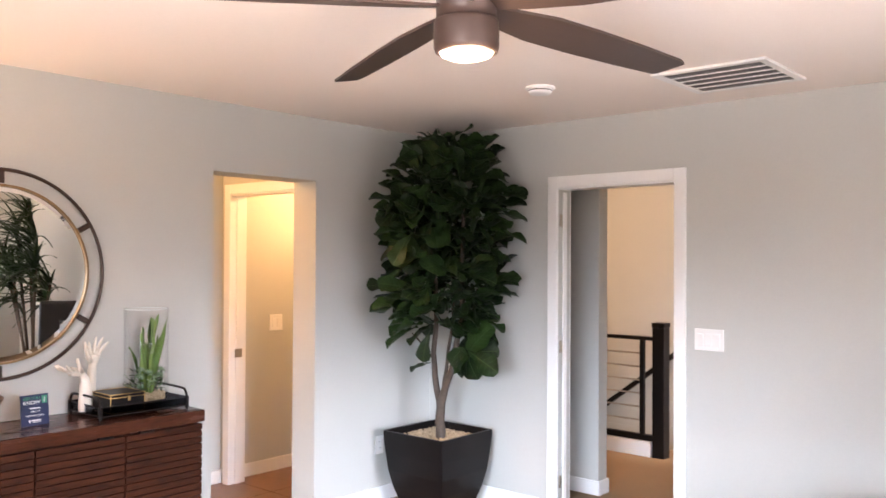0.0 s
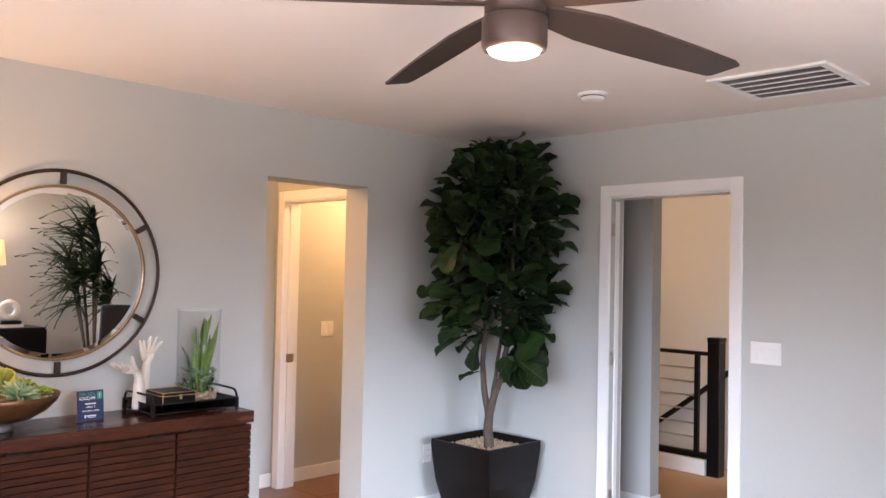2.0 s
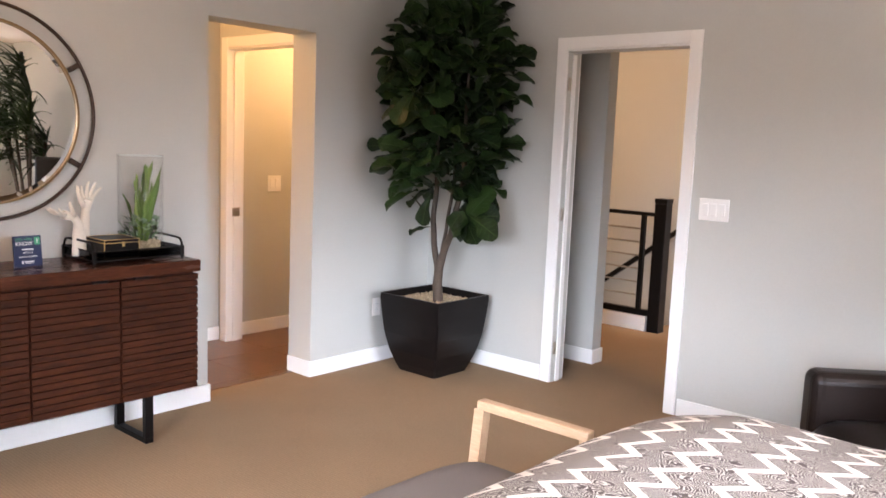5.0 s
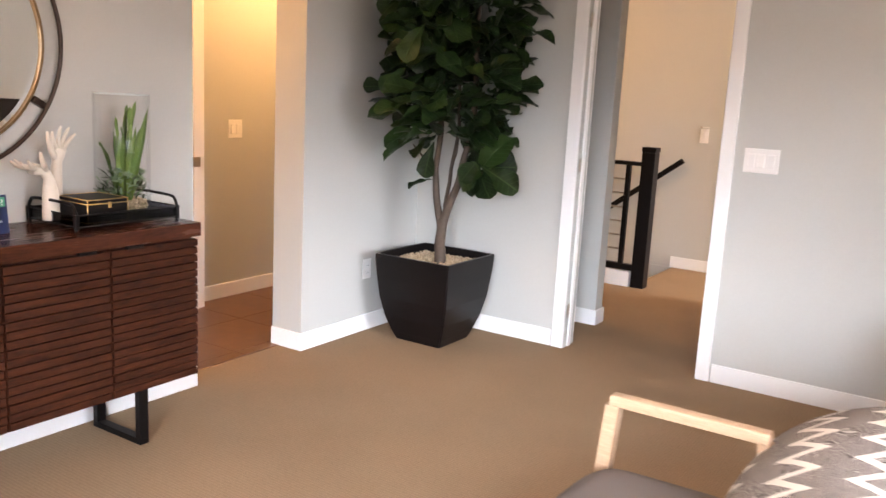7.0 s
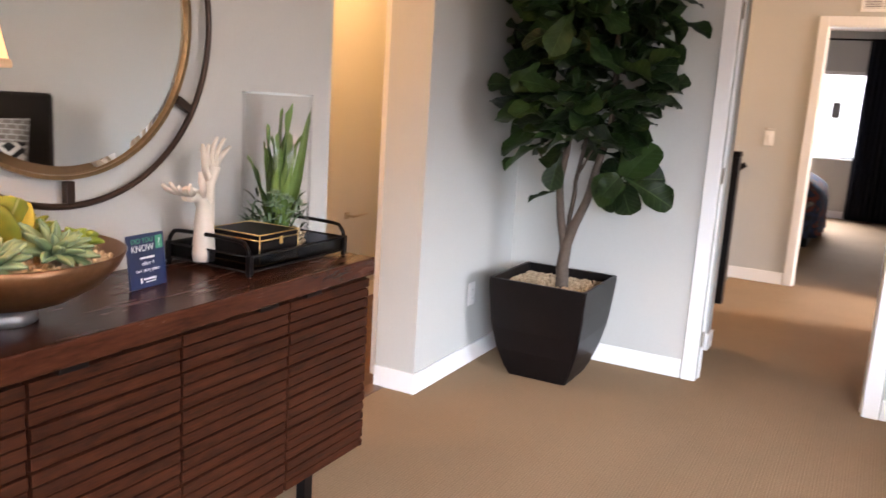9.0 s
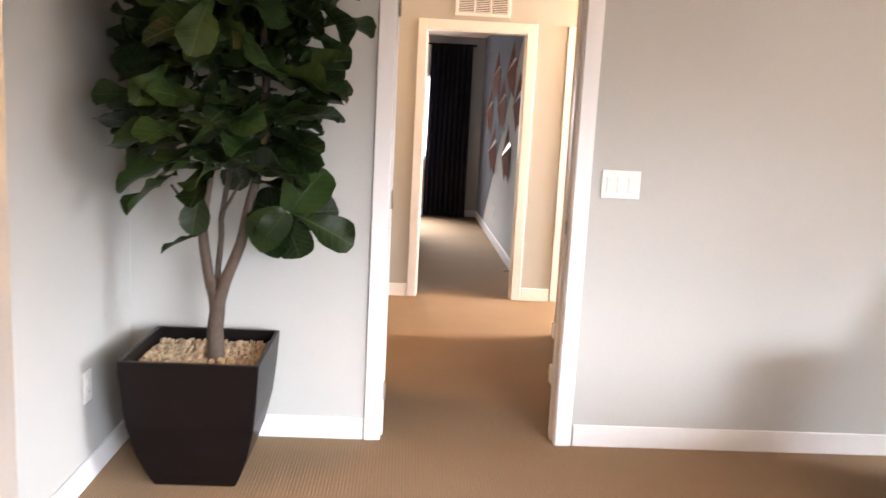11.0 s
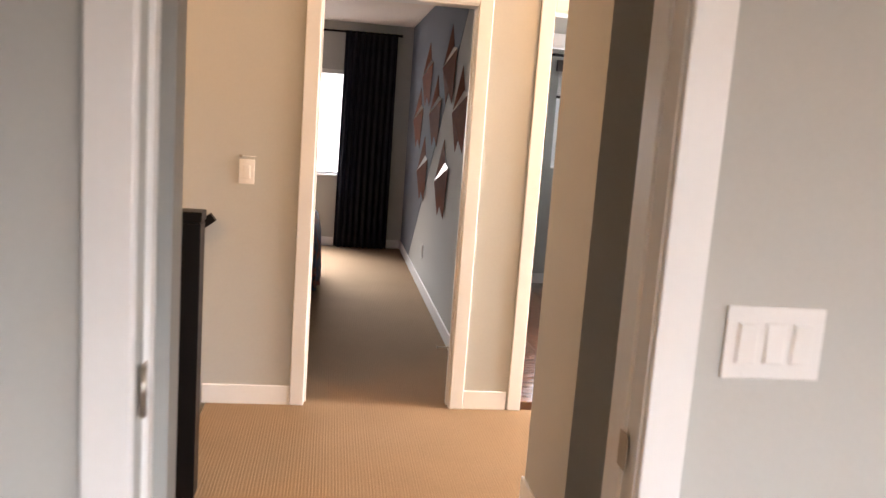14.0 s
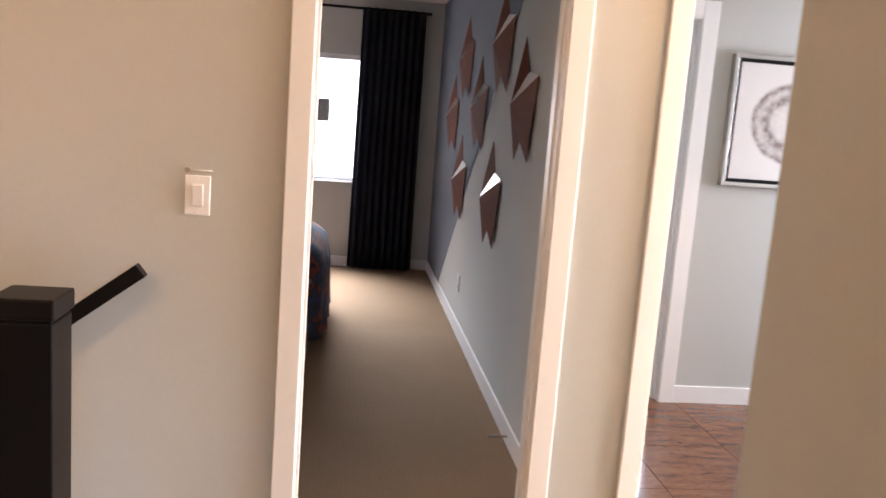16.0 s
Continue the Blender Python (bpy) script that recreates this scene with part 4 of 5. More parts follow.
rosette(bowl, (-0.03, -0.16, 0.14), [(8, 18, 1.0), (7, 40, 1.0), (5, 65, 0.8)], ll, (12, 0), 7, 1.2)
for k, (yaw, pitch) in enumerate(((30, 62), (95, 55), (-40, 60), (160, 66), (-100, 58))):
    leaf_ob("leaf", pl, bowl, along((-0.02, -0.01, 0.135), yaw, pitch, 90 * (k % 2) - 45, 1.0))


def text_part(name, body, size, material, parent, at, align="CENTER"):
    cu = bpy.data.curves.new(name, "FONT")
    cu.body, cu.size, cu.extrude, cu.align_x = body, size, 0.0003, align
    tmp = bpy.data.objects.new("tmp", cu)
    scene.collection.objects.link(tmp)
    me = bpy.data.meshes.new_from_object(tmp.evaluated_get(bpy.context.evaluated_depsgraph_get()))
    bpy.data.objects.remove(tmp)
    me.materials.clear()
    me.materials.append(material)
    ob = new(name, me)
    ob.parent = parent
    ob.matrix_basis = Matrix.Translation(at) @ pose(0, 0, 0, 90, 0, 90)
    return ob


card = thing("info_card", pose(-3.60, 1.80, TOP, 0, -6, 4), "navy printed card with white and green lettering", "sign")
box_part("board", card, M["navy_card"], (-0.004, -0.060, 0, 0.004, 0.060, 0.132), 0.001)
box_part("stand", card, M["navy_card"], (-0.045, -0.02, 0, -0.004, 0.02, 0.004), 0.001)
text_part("text", "DID YOU", 0.0175, M["green_ink"], card, (0.0046, -0.014, 0.111))
text_part("text", "KNOW", 0.0225, M["ink"], card, (0.0046, -0.014, 0.091))
box_part("badge", card, M["green_ink"], (0.004, 0.030, 0.092, 0.0048, 0.053, 0.124))
text_part("text", "?", 0.028, M["ink"], card, (0.0052, 0.0415, 0.098))
box_part("name_bar", card, M["ink"], (0.004, -0.024, 0.0715, 0.0046, 0.024, 0.0765))
text_part("text", "offers 4", 0.0135, M["ink"], card, (0.0046, 0.0, 0.056))
text_part("text", "two story plans.", 0.0125, M["ink"], card, (0.0046, 0.0, 0.040))
box_part("logo_bar", card, M["ink"], (0.004, -0.018, 0.019, 0.0046, 0.024, 0.024))
box_part("logo_mark", card, M["ink"], (0.004, -0.028, 0.013, 0.0046, -0.022, 0.026))
box_part("logo_bar", card, M["ink"], (0.004, -0.012, 0.013, 0.0046, 0.022, 0.0155))

tray = thing("serving_tray", pose(-3.625, 2.245, TOP), "black metal serving tray with smoky sides and handles", "tray")
TX, TY = 0.145, 0.215
box_part("base", tray, M["smoke_glass"], (-TX + 0.004, -TY + 0.004, 0.016, TX - 0.004, TY - 0.004, 0.021))
for b in ((-TX, -TY, -TX + 0.004, TY), (TX - 0.004, -TY, TX, TY), (-TX, -TY, TX, -TY + 0.004), (-TX, TY - 0.004, TX, TY)):
    box_part("side_panel", tray, M["smoke_glass"], (b[0] + (0.005 if b[2] - b[0] > 0.1 else 0), b[1] + (0.005 if b[3] - b[1] > 0.1 else 0), 0.016, b[2] - (0.005 if b[2] - b[0] > 0.1 else 0), b[3] - (0.005 if b[3] - b[1] > 0.1 else 0), 0.056))
bm = bmesh.new()
for z in (0.016, 0.057):
    tube(bm, [(-TX, -TY, z), (TX, -TY, z), (TX, TY, z), (-TX, TY, z)], 0.0035, 6, True)
part("rim", bm, M["black"], tray)
for sx in (-1, 1):
    for sy in (-1, 1):
        bm = bmesh.new()
        box(bm, sx * TX - 0.008, sy * TY - 0.008, 0.008, sx * TX + 0.008, sy * TY + 0.008, 0.062, 0.002)
        lathe(bm, [(0, 0), (0.006, 0.001), (0.008, 0.005), (0.005, 0.009), (0, 0.009)], 10, (sx * TX, sy * TY, 0))
        part("foot", bm, M["black"], tray)
for sy in (-1, 1):
    bm = bmesh.new()
    pts = []
    for k in range(13):
        a = math.pi * k / 12
        pts.append((-TX * math.cos(a), sy * TY, 0.058 + 0.040 * min(1, math.sin(a) * 1.9) * (0.8 + 0.2 * math.sin(a))))
    tube(bm, pts, 0.006, 8)
    part("handle", bm, M["black"], tray)

bx = thing("trinket_box", pose(-3.580, 2.165, TOP + 0.021), "black glass trinket box with gold edges", "box")
BX, BY, BZ = 0.088, 0.082, 0.085
box_part("body", bx, M["black"], (-BX, -BY, 0.0, BX, BY, BZ - 0.016))
box_part("lid", bx, M["black"], (-BX, -BY, BZ - 0.014, BX, BY, BZ))
bm = bmesh.new()
for z in (0.002, BZ - 0.015, BZ):
    tube(bm, [(-BX, -BY, z), (BX, -BY, z), (BX, BY, z), (-BX, BY, z)], 0.0018, 6, True)
for sx in (-1, 1):
    for sy in (-1, 1):
        tube(bm, [(sx * BX, sy * BY, 0.0), (sx * BX, sy * BY, BZ)], 0.0018, 6)
part("edging", bm, M["gold"], bx, "thin gold metal edging")
box_part("clasp", bx, M["gold"], (BX, 0.0, BZ - 0.032, BX + 0.004, 0.012, BZ - 0.010), 0.001, "gold clasp")


def sculpture(name, at, yaw, height, lean, label):
    """A white forearm that opens into a cupped palm with spread fingers, one mesh."""
    bm = bmesh.new()
    h = height
    wrist = Vector((lean * 0.5, 0, h * 0.60))
    palm = Vector((lean, 0.004, h * 0.74))
    tube(bm, [(0, 0, 0), (0.0, 0, h * 0.03), (lean * 0.15, 0, h * 0.3), wrist * 0.9, wrist, (wrist + palm) / 2, palm], 0, 14, radii=[0.030, 0.031, 0.026, 0.019, 0.018, 0.022, 0.024])
    for k, (a, ln) in enumerate(((-32, 0.85), (-10, 1.0), (8, 0.98), (28, 0.82))):
        r = radians(a)
        side = Vector((0.10 + lean * 1.5, math.sin(r), math.cos(r))).normalized()
        b0 = palm + Vector((0, math.sin(r) * 0.030, -0.004))
        L = h * 0.25 * ln
        curl = Vector((0.35, 0.1, 0))
        tube(bm, [b0 - side * 0.015, b0 + side * L * 0.35, b0 + side * L * 0.7 + curl * 0.012, b0 + side * L + curl * 0.035], 0, 8, radii=[0.0105, 0.0082, 0.0070, 0.0040])
    tube(bm, [wrist + Vector((0, -0.004, 0.01)), palm + Vector((0.006, -0.040, -0.01)), palm + Vector((0.012, -0.058, 0.03)), palm + Vector((0.012, -0.066, 0.058))], 0, 8, radii=[0.014, 0.011, 0.0085, 0.0045])
    ob = mesh_ob(name, bm, M["ceramic"])
    ob.matrix_basis = Matrix.Translation(at) @ Matrix.Rotation(radians(yaw), 4, "Z") @ Matrix.Rotation(radians(-5), 4, "X")
    return tagged(ob, label, "sculpture", "ceramic sculptures")


sculpture("sculpture", (-3.690, 2.075, TOP + 0.021), 8, 0.345, 0.012, "tall matt white ceramic open palm sculpture on tray")


def low_sculpture():
    """The shorter piece: its wrist bends over so that the palm lies level."""
    bm = bmesh.new()
    tube(bm, [(0, 0, 0), (0, 0, 0.02), (0, 0, 0.10), (0, -0.004, 0.150), (0, -0.024, 0.178), (0.0, -0.055, 0.186), (0, -0.078, 0.192)], 0, 14, radii=[0.030, 0.031, 0.027, 0.020, 0.017, 0.020, 0.021])
    for k, a in enumerate((-28, -8, 10, 30)):
        r = radians(a)
        d = Vector((math.sin(r), -math.cos(r), 0.10 + 0.12 * (k % 2)))
        b0 = Vector((math.sin(r) * 0.026, -0.074, 0.193))
        tube(bm, [b0, b0 + d * 0.026, b0 + d * 0.046 + Vector((0, 0, 0.006)), b0 + d * 0.060 + Vector((0, 0, 0.018))], 0, 8, radii=[0.010, 0.008, 0.0065, 0.004])
    tube(bm, [(0.012, -0.030, 0.185), (0.030, -0.050, 0.206), (0.030, -0.060, 0.232), (0.028, -0.062, 0.25)], 0, 8, radii=[0.012, 0.010, 0.008, 0.0045])
    ob = mesh_ob("sculpture", bm, M["ceramic"])
    ob.matrix_basis = Matrix.Translation((-3.655, 2.045, TOP + 0.021)) @ Matrix.Rotation(radians(10), 4, "Z")
    return tagged(ob, "short matt white ceramic open palm sculpture on tray", "sculpture", "ceramic sculptures")


low_sculpture()

vase = thing("glass_vase", pose(-3.655, 2.345, TOP + 0.021), "clear glass cylinder vase with artificial succulents", "vase")
bm = bmesh.new()
VR = 0.104
lathe(bm, [(0, 0.002), (VR - 0.004, 0.002), (VR, 0.006), (VR, 0.455), (VR - 0.002, 0.457), (VR - 0.004, 0.455), (VR - 0.004, 0.010), (0, 0.010)], 48)
vg = part("glass_cylinder", bm, M["glass"], vase)
vg.visible_shadow = False
# Rim ring: its white edge highlight is painted as a pale colour.
bm = bmesh.new()
tube(bm, [((VR - 0.002) * math.cos(2 * math.pi * k / 48), (VR - 0.002) * math.sin(2 * math.pi * k / 48), 0.457) for k in range(48)], 0.0024, 8, True)
part("rim", bm, M["glass_edge"], vase, "clear glass rim with its highlight coloured pale").visible_shadow = False
bm = bmesh.new()


def in_vase(rnd):
    a, r = rnd.random() * 2 * math.pi, 0.090 * math.sqrt(rnd.random())
    return r * math.cos(a), r * math.sin(a)


for z in (0.016, 0.026, 0.036, 0.046):
    pebbles(bm, 90, in_vase, z, 0.009, int(z * 1000))
tagged(part("gravel", bm, M["pebble"], vase, "tan gravel bed"), kind="stuff")
rnd = random.Random(11)
bl = [leaf_mesh("strap", 0.37, 0.032, M["blade"], 0.7, -0.06 + 0.05 * k, 0.30, profile=lambda t: min(1, 0.45 + t * 1.4) * (1 - t ** 3) + 0.03, nl=9, nw=2, seed=k) for k in range(4)]
for k in range(17):
    a = rnd.random() * 360
    r = rnd.uniform(0.0, 0.036)
    leaf_ob("leaf", bl[k % 4], vase, along((r * math.cos(radians(a)), r * math.sin(radians(a)), 0.05), a + rnd.uniform(-35, 35), rnd.uniform(79, 87), rnd.uniform(-90, 90), rnd.uniform(0.6, 1.05)))
fl = leaf_mesh("small_leaf", 0.05, 0.016, M["succulent"], 0.3, 0.1, profile=spoon, nl=3, nw=2)
gl = leaf_mesh("fern_leaf", 0.06, 0.012, M["fig"], 0.3, 0.25, profile=spoon, nl=3, nw=2)
for k in range(120):
    a = rnd.random() * 360
    r = rnd.uniform(0.02, 0.086)
    leaf_ob("leaf", (fl, gl, fl, gl, gl)[k % 5], vase, along((r * math.cos(radians(a)), r * math.sin(radians(a)), rnd.uniform(0.05, 0.145)), a + rnd.uniform(-80, 80), rnd.uniform(5, 75), rnd.uniform(-40, 40), rnd.uniform(0.5, 0.9)))
for k, (x, y, z) in enumerate(((0.035, -0.045, 0.165), (0.055, -0.015, 0.15), (0.03, 0.055, 0.16), (0.055, 0.035, 0.135), (0.045, -0.06, 0.135))):
    rosette(vase, (x, y, z), [(8, 5, 0.55), (7, 30, 0.5), (5, 60, 0.4)], fl, (0, 20), 30 + k)

# ---- fiddle-leaf fig ----
fig = thing("potted_fig_tree", pose(-3.41, 4.22, 0), "tall artificial fiddle-leaf fig in square dark planter", "potted plant")
bm = bmesh.new()
prof = [(0.150, 0.0), (0.172, 0.05), (0.202, 0.14), (0.226, 0.25), (0.238, 0.36), (0.245, 0.46), (0.247, 0.500), (0.232, 0.500), (0.228, 0.43), (0.0, 0.43)]
rings = []
for r, z in prof:
    rings.append([bm.verts.new((sx * r, sy * r, z)) for sx, sy in ((-1, -1), (1, -1), (1, 1), (-1, 1))] if r else None)
for a, c in zip(rings, rings[1:]):
    if c is None:
        bm.faces.new(a)
        continue
    for k in range(4):
        bm.faces.new((a[k], a[(k + 1) % 4], c[(k + 1) % 4], c[k]))
bm.faces.new(rings[0][::-1])
sharp = [e for e in bm.edges if abs(e.verts[0].co.x - e.verts[1].co.x) < 0.06 and abs(e.verts[0].co.y - e.verts[1].co.y) < 0.06]
bmesh.ops.bevel(bm, geom=sharp, offset=0.006, segments=2, affect="EDGES")
part("planter", bm, M["pot"], fig, "dark brown tapered square planter")
bm = bmesh.new()


def in_pot(rnd):
    return rnd.uniform(-0.215, 0.215), rnd.uniform(-0.215, 0.215)


pebbles(bm, 900, in_pot, 0.452, 0.0125, 9)
box(bm, -0.222, -0.222, 0.432, 0.222, 0.222, 0.446)
tagged(part("gravel", bm, M["pebble"], fig, "tan pebbles over the soil"), kind="stuff")

P0 = Vector((-3.41, 4.22, 0))
STEMS = [
    ([(0.045, -0.03, 0.43), (0.05, -0.035, 0.56), (0.055, -0.04, 0.68), (0.10, -0.035, 0.80), (0.150, -0.025, 0.95), (0.165, -0.02, 1.06), (0.215, -0.02, 1.24), (0.22, -0.03, 1.5), (0.20, 0.0, 1.8), (0.18, 0.02, 2.1)], [0.034, 0.031, 0.028, 0.022, 0.020, 0.018, 0.016, 0.014, 0.011, 0.007]),
    ([(0.05, -0.035, 0.62), (0.035, -0.045, 0.74), (0.005, -0.045, 0.90), (0.005, -0.05, 1.0), (0.03, -0.055, 1.2), (0.03, -0.07, 1.5), (0.0, -0.08, 1.8), (0.02, -0.06, 2.15), (0.02, -0.06, 2.27)], [0.024, 0.021, 0.019, 0.017, 0.016, 0.014, 0.012, 0.009, 0.005]),
    ([(0.05, -0.03, 0.64), (0.05, 0.0, 0.80), (0.055, 0.03, 0.98), (0.08, 0.05, 1.2), (0.06, 0.06, 1.5), (0.04, 0.06, 1.9)], [0.014, 0.012, 0.011, 0.010, 0.008, 0.005]),
    ([(0.16, -0.02, 1.0), (0.24, -0.05, 1.02), (0.33, -0.09, 1.0)], [0.008, 0.006, 0.004]),
    ([(0.150, -0.025, 0.93), (0.24, -0.05, 0.97), (0.36, -0.09, 1.01)], [0.009, 0.007, 0.005]),
    ([(0.004, -0.045, 0.95), (-0.05, -0.10, 1.05), (-0.08, -0.16, 1.12)], [0.008, 0.006, 0.004]),
    ([(0.055, 0.03, 1.0), (0.10, 0.0, 1.08), (0.15, -0.06, 1.14)], [0.007, 0.006, 0.004]),
]
bm = bmesh.new()
for pts, radii in STEMS:
    fine, fr = [], []
    for (a, c, ra, rc) in zip(pts, pts[1:], radii, radii[1:]):
        for q in range(3):
            t = q / 3
            fine.append(Vector(a).lerp(Vector(c), t) + Vector((math.sin(a[2] * 31 + q) * 0.003, math.cos(a[2] * 27 + q) * 0.003, 0)))
            fr.append(ra + (rc - ra) * t)
    fine.append(Vector(pts[-1]))
    fr.append(radii[-1])
    tube(bm, fine, 0, 9, radii=fr)
part("trunk", bm, M["trunk"], fig, "forked grey-brown trunk")


def fiddle(t):
    return 0.10 + 0.60 * t ** 0.7 + 0.42 * math.exp(-((t - 0.70) / 0.24) ** 2) - 0.10 * math.exp(-((t - 0.36) / 0.12) ** 2) if t < 0.97 else 0.52


FIG = [leaf_mesh("fig_leaf", 0.262, 0.160, M["fig"], 0.12 + 0.09 * (k % 3), 0.08 + 0.12 * (k % 4), 0.10, profile=lambda t: fiddle(t) * 0.92, nl=9, nw=4, seed=50 + k) for k in range(8)]
FIG += [leaf_mesh("broad_fig_leaf", 0.225, 0.205, M["fig"], 0.08 + 0.06 * (k % 2), 0.10 + 0.12 * (k % 3), 0.06, profile=lambda t: 0.28 + 0.72 * math.sin(math.pi * min(0.86, 0.10 + 0.72 * t)) if t < 0.97 else 0.45, nl=9, nw=4, seed=80 + k) for k in range(4)]
rnd = random.Random(21)


def crown_half(z):
    """Half-width of the crown at a height: narrow top, wide middle, ragged bottom."""
    pts = [(1.15, 0.34), (1.3, 0.40), (1.5, 0.45), (1.7, 0.45), (1.95, 0.40), (2.12, 0.33), (2.28, 0.24), (2.40, 0.12)]
    for (z0, w0), (z1, w1) in zip(pts, pts[1:]):
        if z0 <= z <= z1:
            return w0 + (w1 - w0) * (z - z0) / (z1 - z0)
    return 0.08


def put_leaf(world, yaw, pitch, roll, scale, k):
    leaf_ob("leaf", FIG[k % 10], fig, along(Vector(world) - P0, yaw, pitch, roll, scale))


CX, CY = -3.285, 4.155
count = 0
while count < 282:
    z = 1.17 + 1.16 * rnd.random() ** 1.12
    w = crown_half(z)
    a = rnd.random() * 2 * math.pi
    q = rnd.uniform(0.25, 1.0) ** 0.6 * (w - 0.10)
    u, v = q * math.cos(a), q * math.sin(a) * 0.85
    x, y = CX + u * 0.74 - v * 0.67, CY + u * 0.67 + v * 0.74
    yaw = math.degrees(math.atan2(y - CY, x - CX)) + rnd.uniform(-45, 45)
    s = rnd.uniform(0.62, 0.98)
    tip = 0.25 * s
    ex, ey = x + tip * math.cos(radians(yaw)), y + tip * math.sin(radians(yaw))
    if x < -3.74 or ex < -3.77 or y > 4.51 or ey > 4.545:
        yaw = rnd.uniform(-95, -5) if y > 4.2 else rnd.uniform(-100, 20)
        ex, ey = x + tip * math.cos(radians(yaw)), y + tip * math.sin(radians(yaw))
        if x < -3.74 or ex < -3.77 or y > 4.51 or ey > 4.545:
            continue
    pitch = rnd.choice((rnd.uniform(-50, 5), rnd.uniform(-10, 40), rnd.uniform(30, 75))) if 1.42 < z < 2.05 else (rnd.uniform(5, 70) if z > 2 else rnd.uniform(-18, 40))
    if z + tip * math.sin(radians(pitch)) > 2.425:
        continue
    # the crown leans back over the planter low down
    x -= max(0.0, ex - (-3.02 + 0.19 * min(1.0, max(0.0, (z - 1.2) / 0.45))))
    put_leaf((x, y, z), yaw, pitch, rnd.uniform(-50, 50), s, count)
    count += 1
# the shaded inner foliage
bm = bmesh.new()
for q in range(170):
    z = rnd.uniform(1.32, 2.22)
    w = (crown_half(z) - 0.17) * math.sqrt(rnd.random())
    a = rnd.random() * 2 * math.pi
    m = along((CX - P0.x - 0.03 + w * math.cos(a), CY - P0.y + w * math.sin(a) * 0.8, z), rnd.random() * 360, rnd.uniform(-45, 60), rnd.uniform(-60, 60), rnd.uniform(0.5, 0.75))
    vs = [bm.verts.new(m @ v.co) for v in FIG[q % 8].vertices]
    for p in FIG[q % 8].polygons:
        bm.faces.new([vs[i] for i in p.vertices]).smooth = True
tagged(part("inner_foliage", bm, M["fig"], fig, "dense shaded inner leaves", recalc=False), kind="stuff")
# the low cluster that stands out over the planter
for (dx, dy, z), yaw, pitch, roll, s in (
        ((0.335, -0.08, 1.03), 5, 58, 70, 0.95), ((0.34, -0.10, 1.035), -12, -20, 58, 1.02), ((0.335, -0.17, 1.045), 196, -52, -75, 0.55), ((0.33, -0.10, 1.02), 184, -34, -72, 0.80),
        ((0.325, -0.09, 1.01), 350, -72, 78, 0.74), ((0.32, -0.08, 1.02), 186, -62, -70, 0.78), ((0.33, -0.05, 1.03), 40, 30, 50, 0.80), ((0.31, -0.05, 1.02), 165, 20, -60, 0.72),
        ((0.34, -0.06, 1.02), 0, 12, 72, 0.78)):
    leaf_ob("leaf", FIG[1 if yaw == -12 else 8 + count % 4], fig, along((dx - 0.012, dy, z), yaw, pitch, roll, s * 0.94))
    count += 1
# a few single leaves
for (dx, dy, z), yaw, pitch, roll, s in (
((0.02, -0.06, 0.93), 205, -14, 20, 0.55), ((0.20, -0.06, 1.16), -20, 12, 20, 0.85), ((0.22, -0.05, 1.19), 20, 2, 15, 0.95),
        ((0.10, -0.12, 1.20), 250, -35, 10, 0.85), ((-0.04, -0.12, 1.16), 225, -25, 20, 0.9), ((0.04, -0.09, 1.14), 262, -62, -20, 0.75), ((0.21, -0.05, 1.14), 12, -8, 40, 0.75)):
    put_leaf(P0 + Vector((dx - 0.03, dy, z)), yaw, pitch, roll, s, count)
    count += 1

# ---- staircase and railing ----
rail = thing("stair_railing", pose(0, 6.435, 0), "black painted stair railing with thin horizontal bars", "railing")
bm = bmesh.new()
box(bm, -3.022, -0.050, 0, -2.920, 0.052, 1.040, 0.003)
box(bm, -3.026, -0.054, 1.046, -2.916, 0.056, 1.083, 0.004)
box(bm, -3.018, -0.046, 1.038, -2.924, 0.048, 1.048)
part("newel_post", bm, M["black"], rail, "square black newel post with cap")
box_part("top_rail", rail, M["black"], (-5.2, -0.020, 0.935, -3.022, 0.020, 0.965), 0.003)
box_part("bottom_rail", rail, M["black"], (-5.2, -0.022, 0.120, -3.022, 0.022, 0.170), 0.003)
for x in (-3.132, -3.95, -4.75):
    box_part("post", rail, M["black"], (x - 0.018, -0.018, 0.168, x + 0.018, 0.018, 0.937), 0.002)
for k in range(6):
    z = 0.170 + (k + 1) * 0.765 / 7
    bm = bmesh.new()
    tube(bm, [(-5.2, 0, z), (-3.145, 0, z)], 0.007, 8)
    part("bar", bm, M["nickel"], rail, "thin metal bar")
bm = bmesh.new()
box(bm, -6.18, 6.385, 0, -3.037, 6.488, 0.118)
structure("stair_curb", bm, M["trim"], "white painted curb under the railing", "trim")
hr = thing("handrail", pose(-3.01, 7.44, 0.940), "black handrail sloping down the stair wall", "handrail")
bm = bmesh.new()
box(bm, -2.4, -0.085, -0.022, 0, -0.045, 0.022, 0.003)
bmesh.ops.rotate(bm, verts=bm.verts, cent=(0, 0, 0), matrix=Matrix.Rotation(radians(-37), 3, "Y"))
part("rail", bm, M["black"], hr)
for d in (0.35, 1.4):
    bm = bmesh.new()
    x, z = -d * math.cos(radians(37)), -d * math.sin(radians(37))
    tube(bm, [(x, 0, z - 0.07), (x, -0.05, z - 0.07), (x, -0.065, z - 0.03)], 0.007, 8)
    lathe(bm, [(0, 0), (0.022, 0), (0.022, 0.006), (0, 0.008)], 14, (x, -0.006, z - 0.07))
    part("bracket", bm, M["nickel"], hr)
stair = thing("stair_flight", pose(-3.03, 6.49, 0), "carpeted stair flight going down", "staircase")
stair["kind"] = "structure"
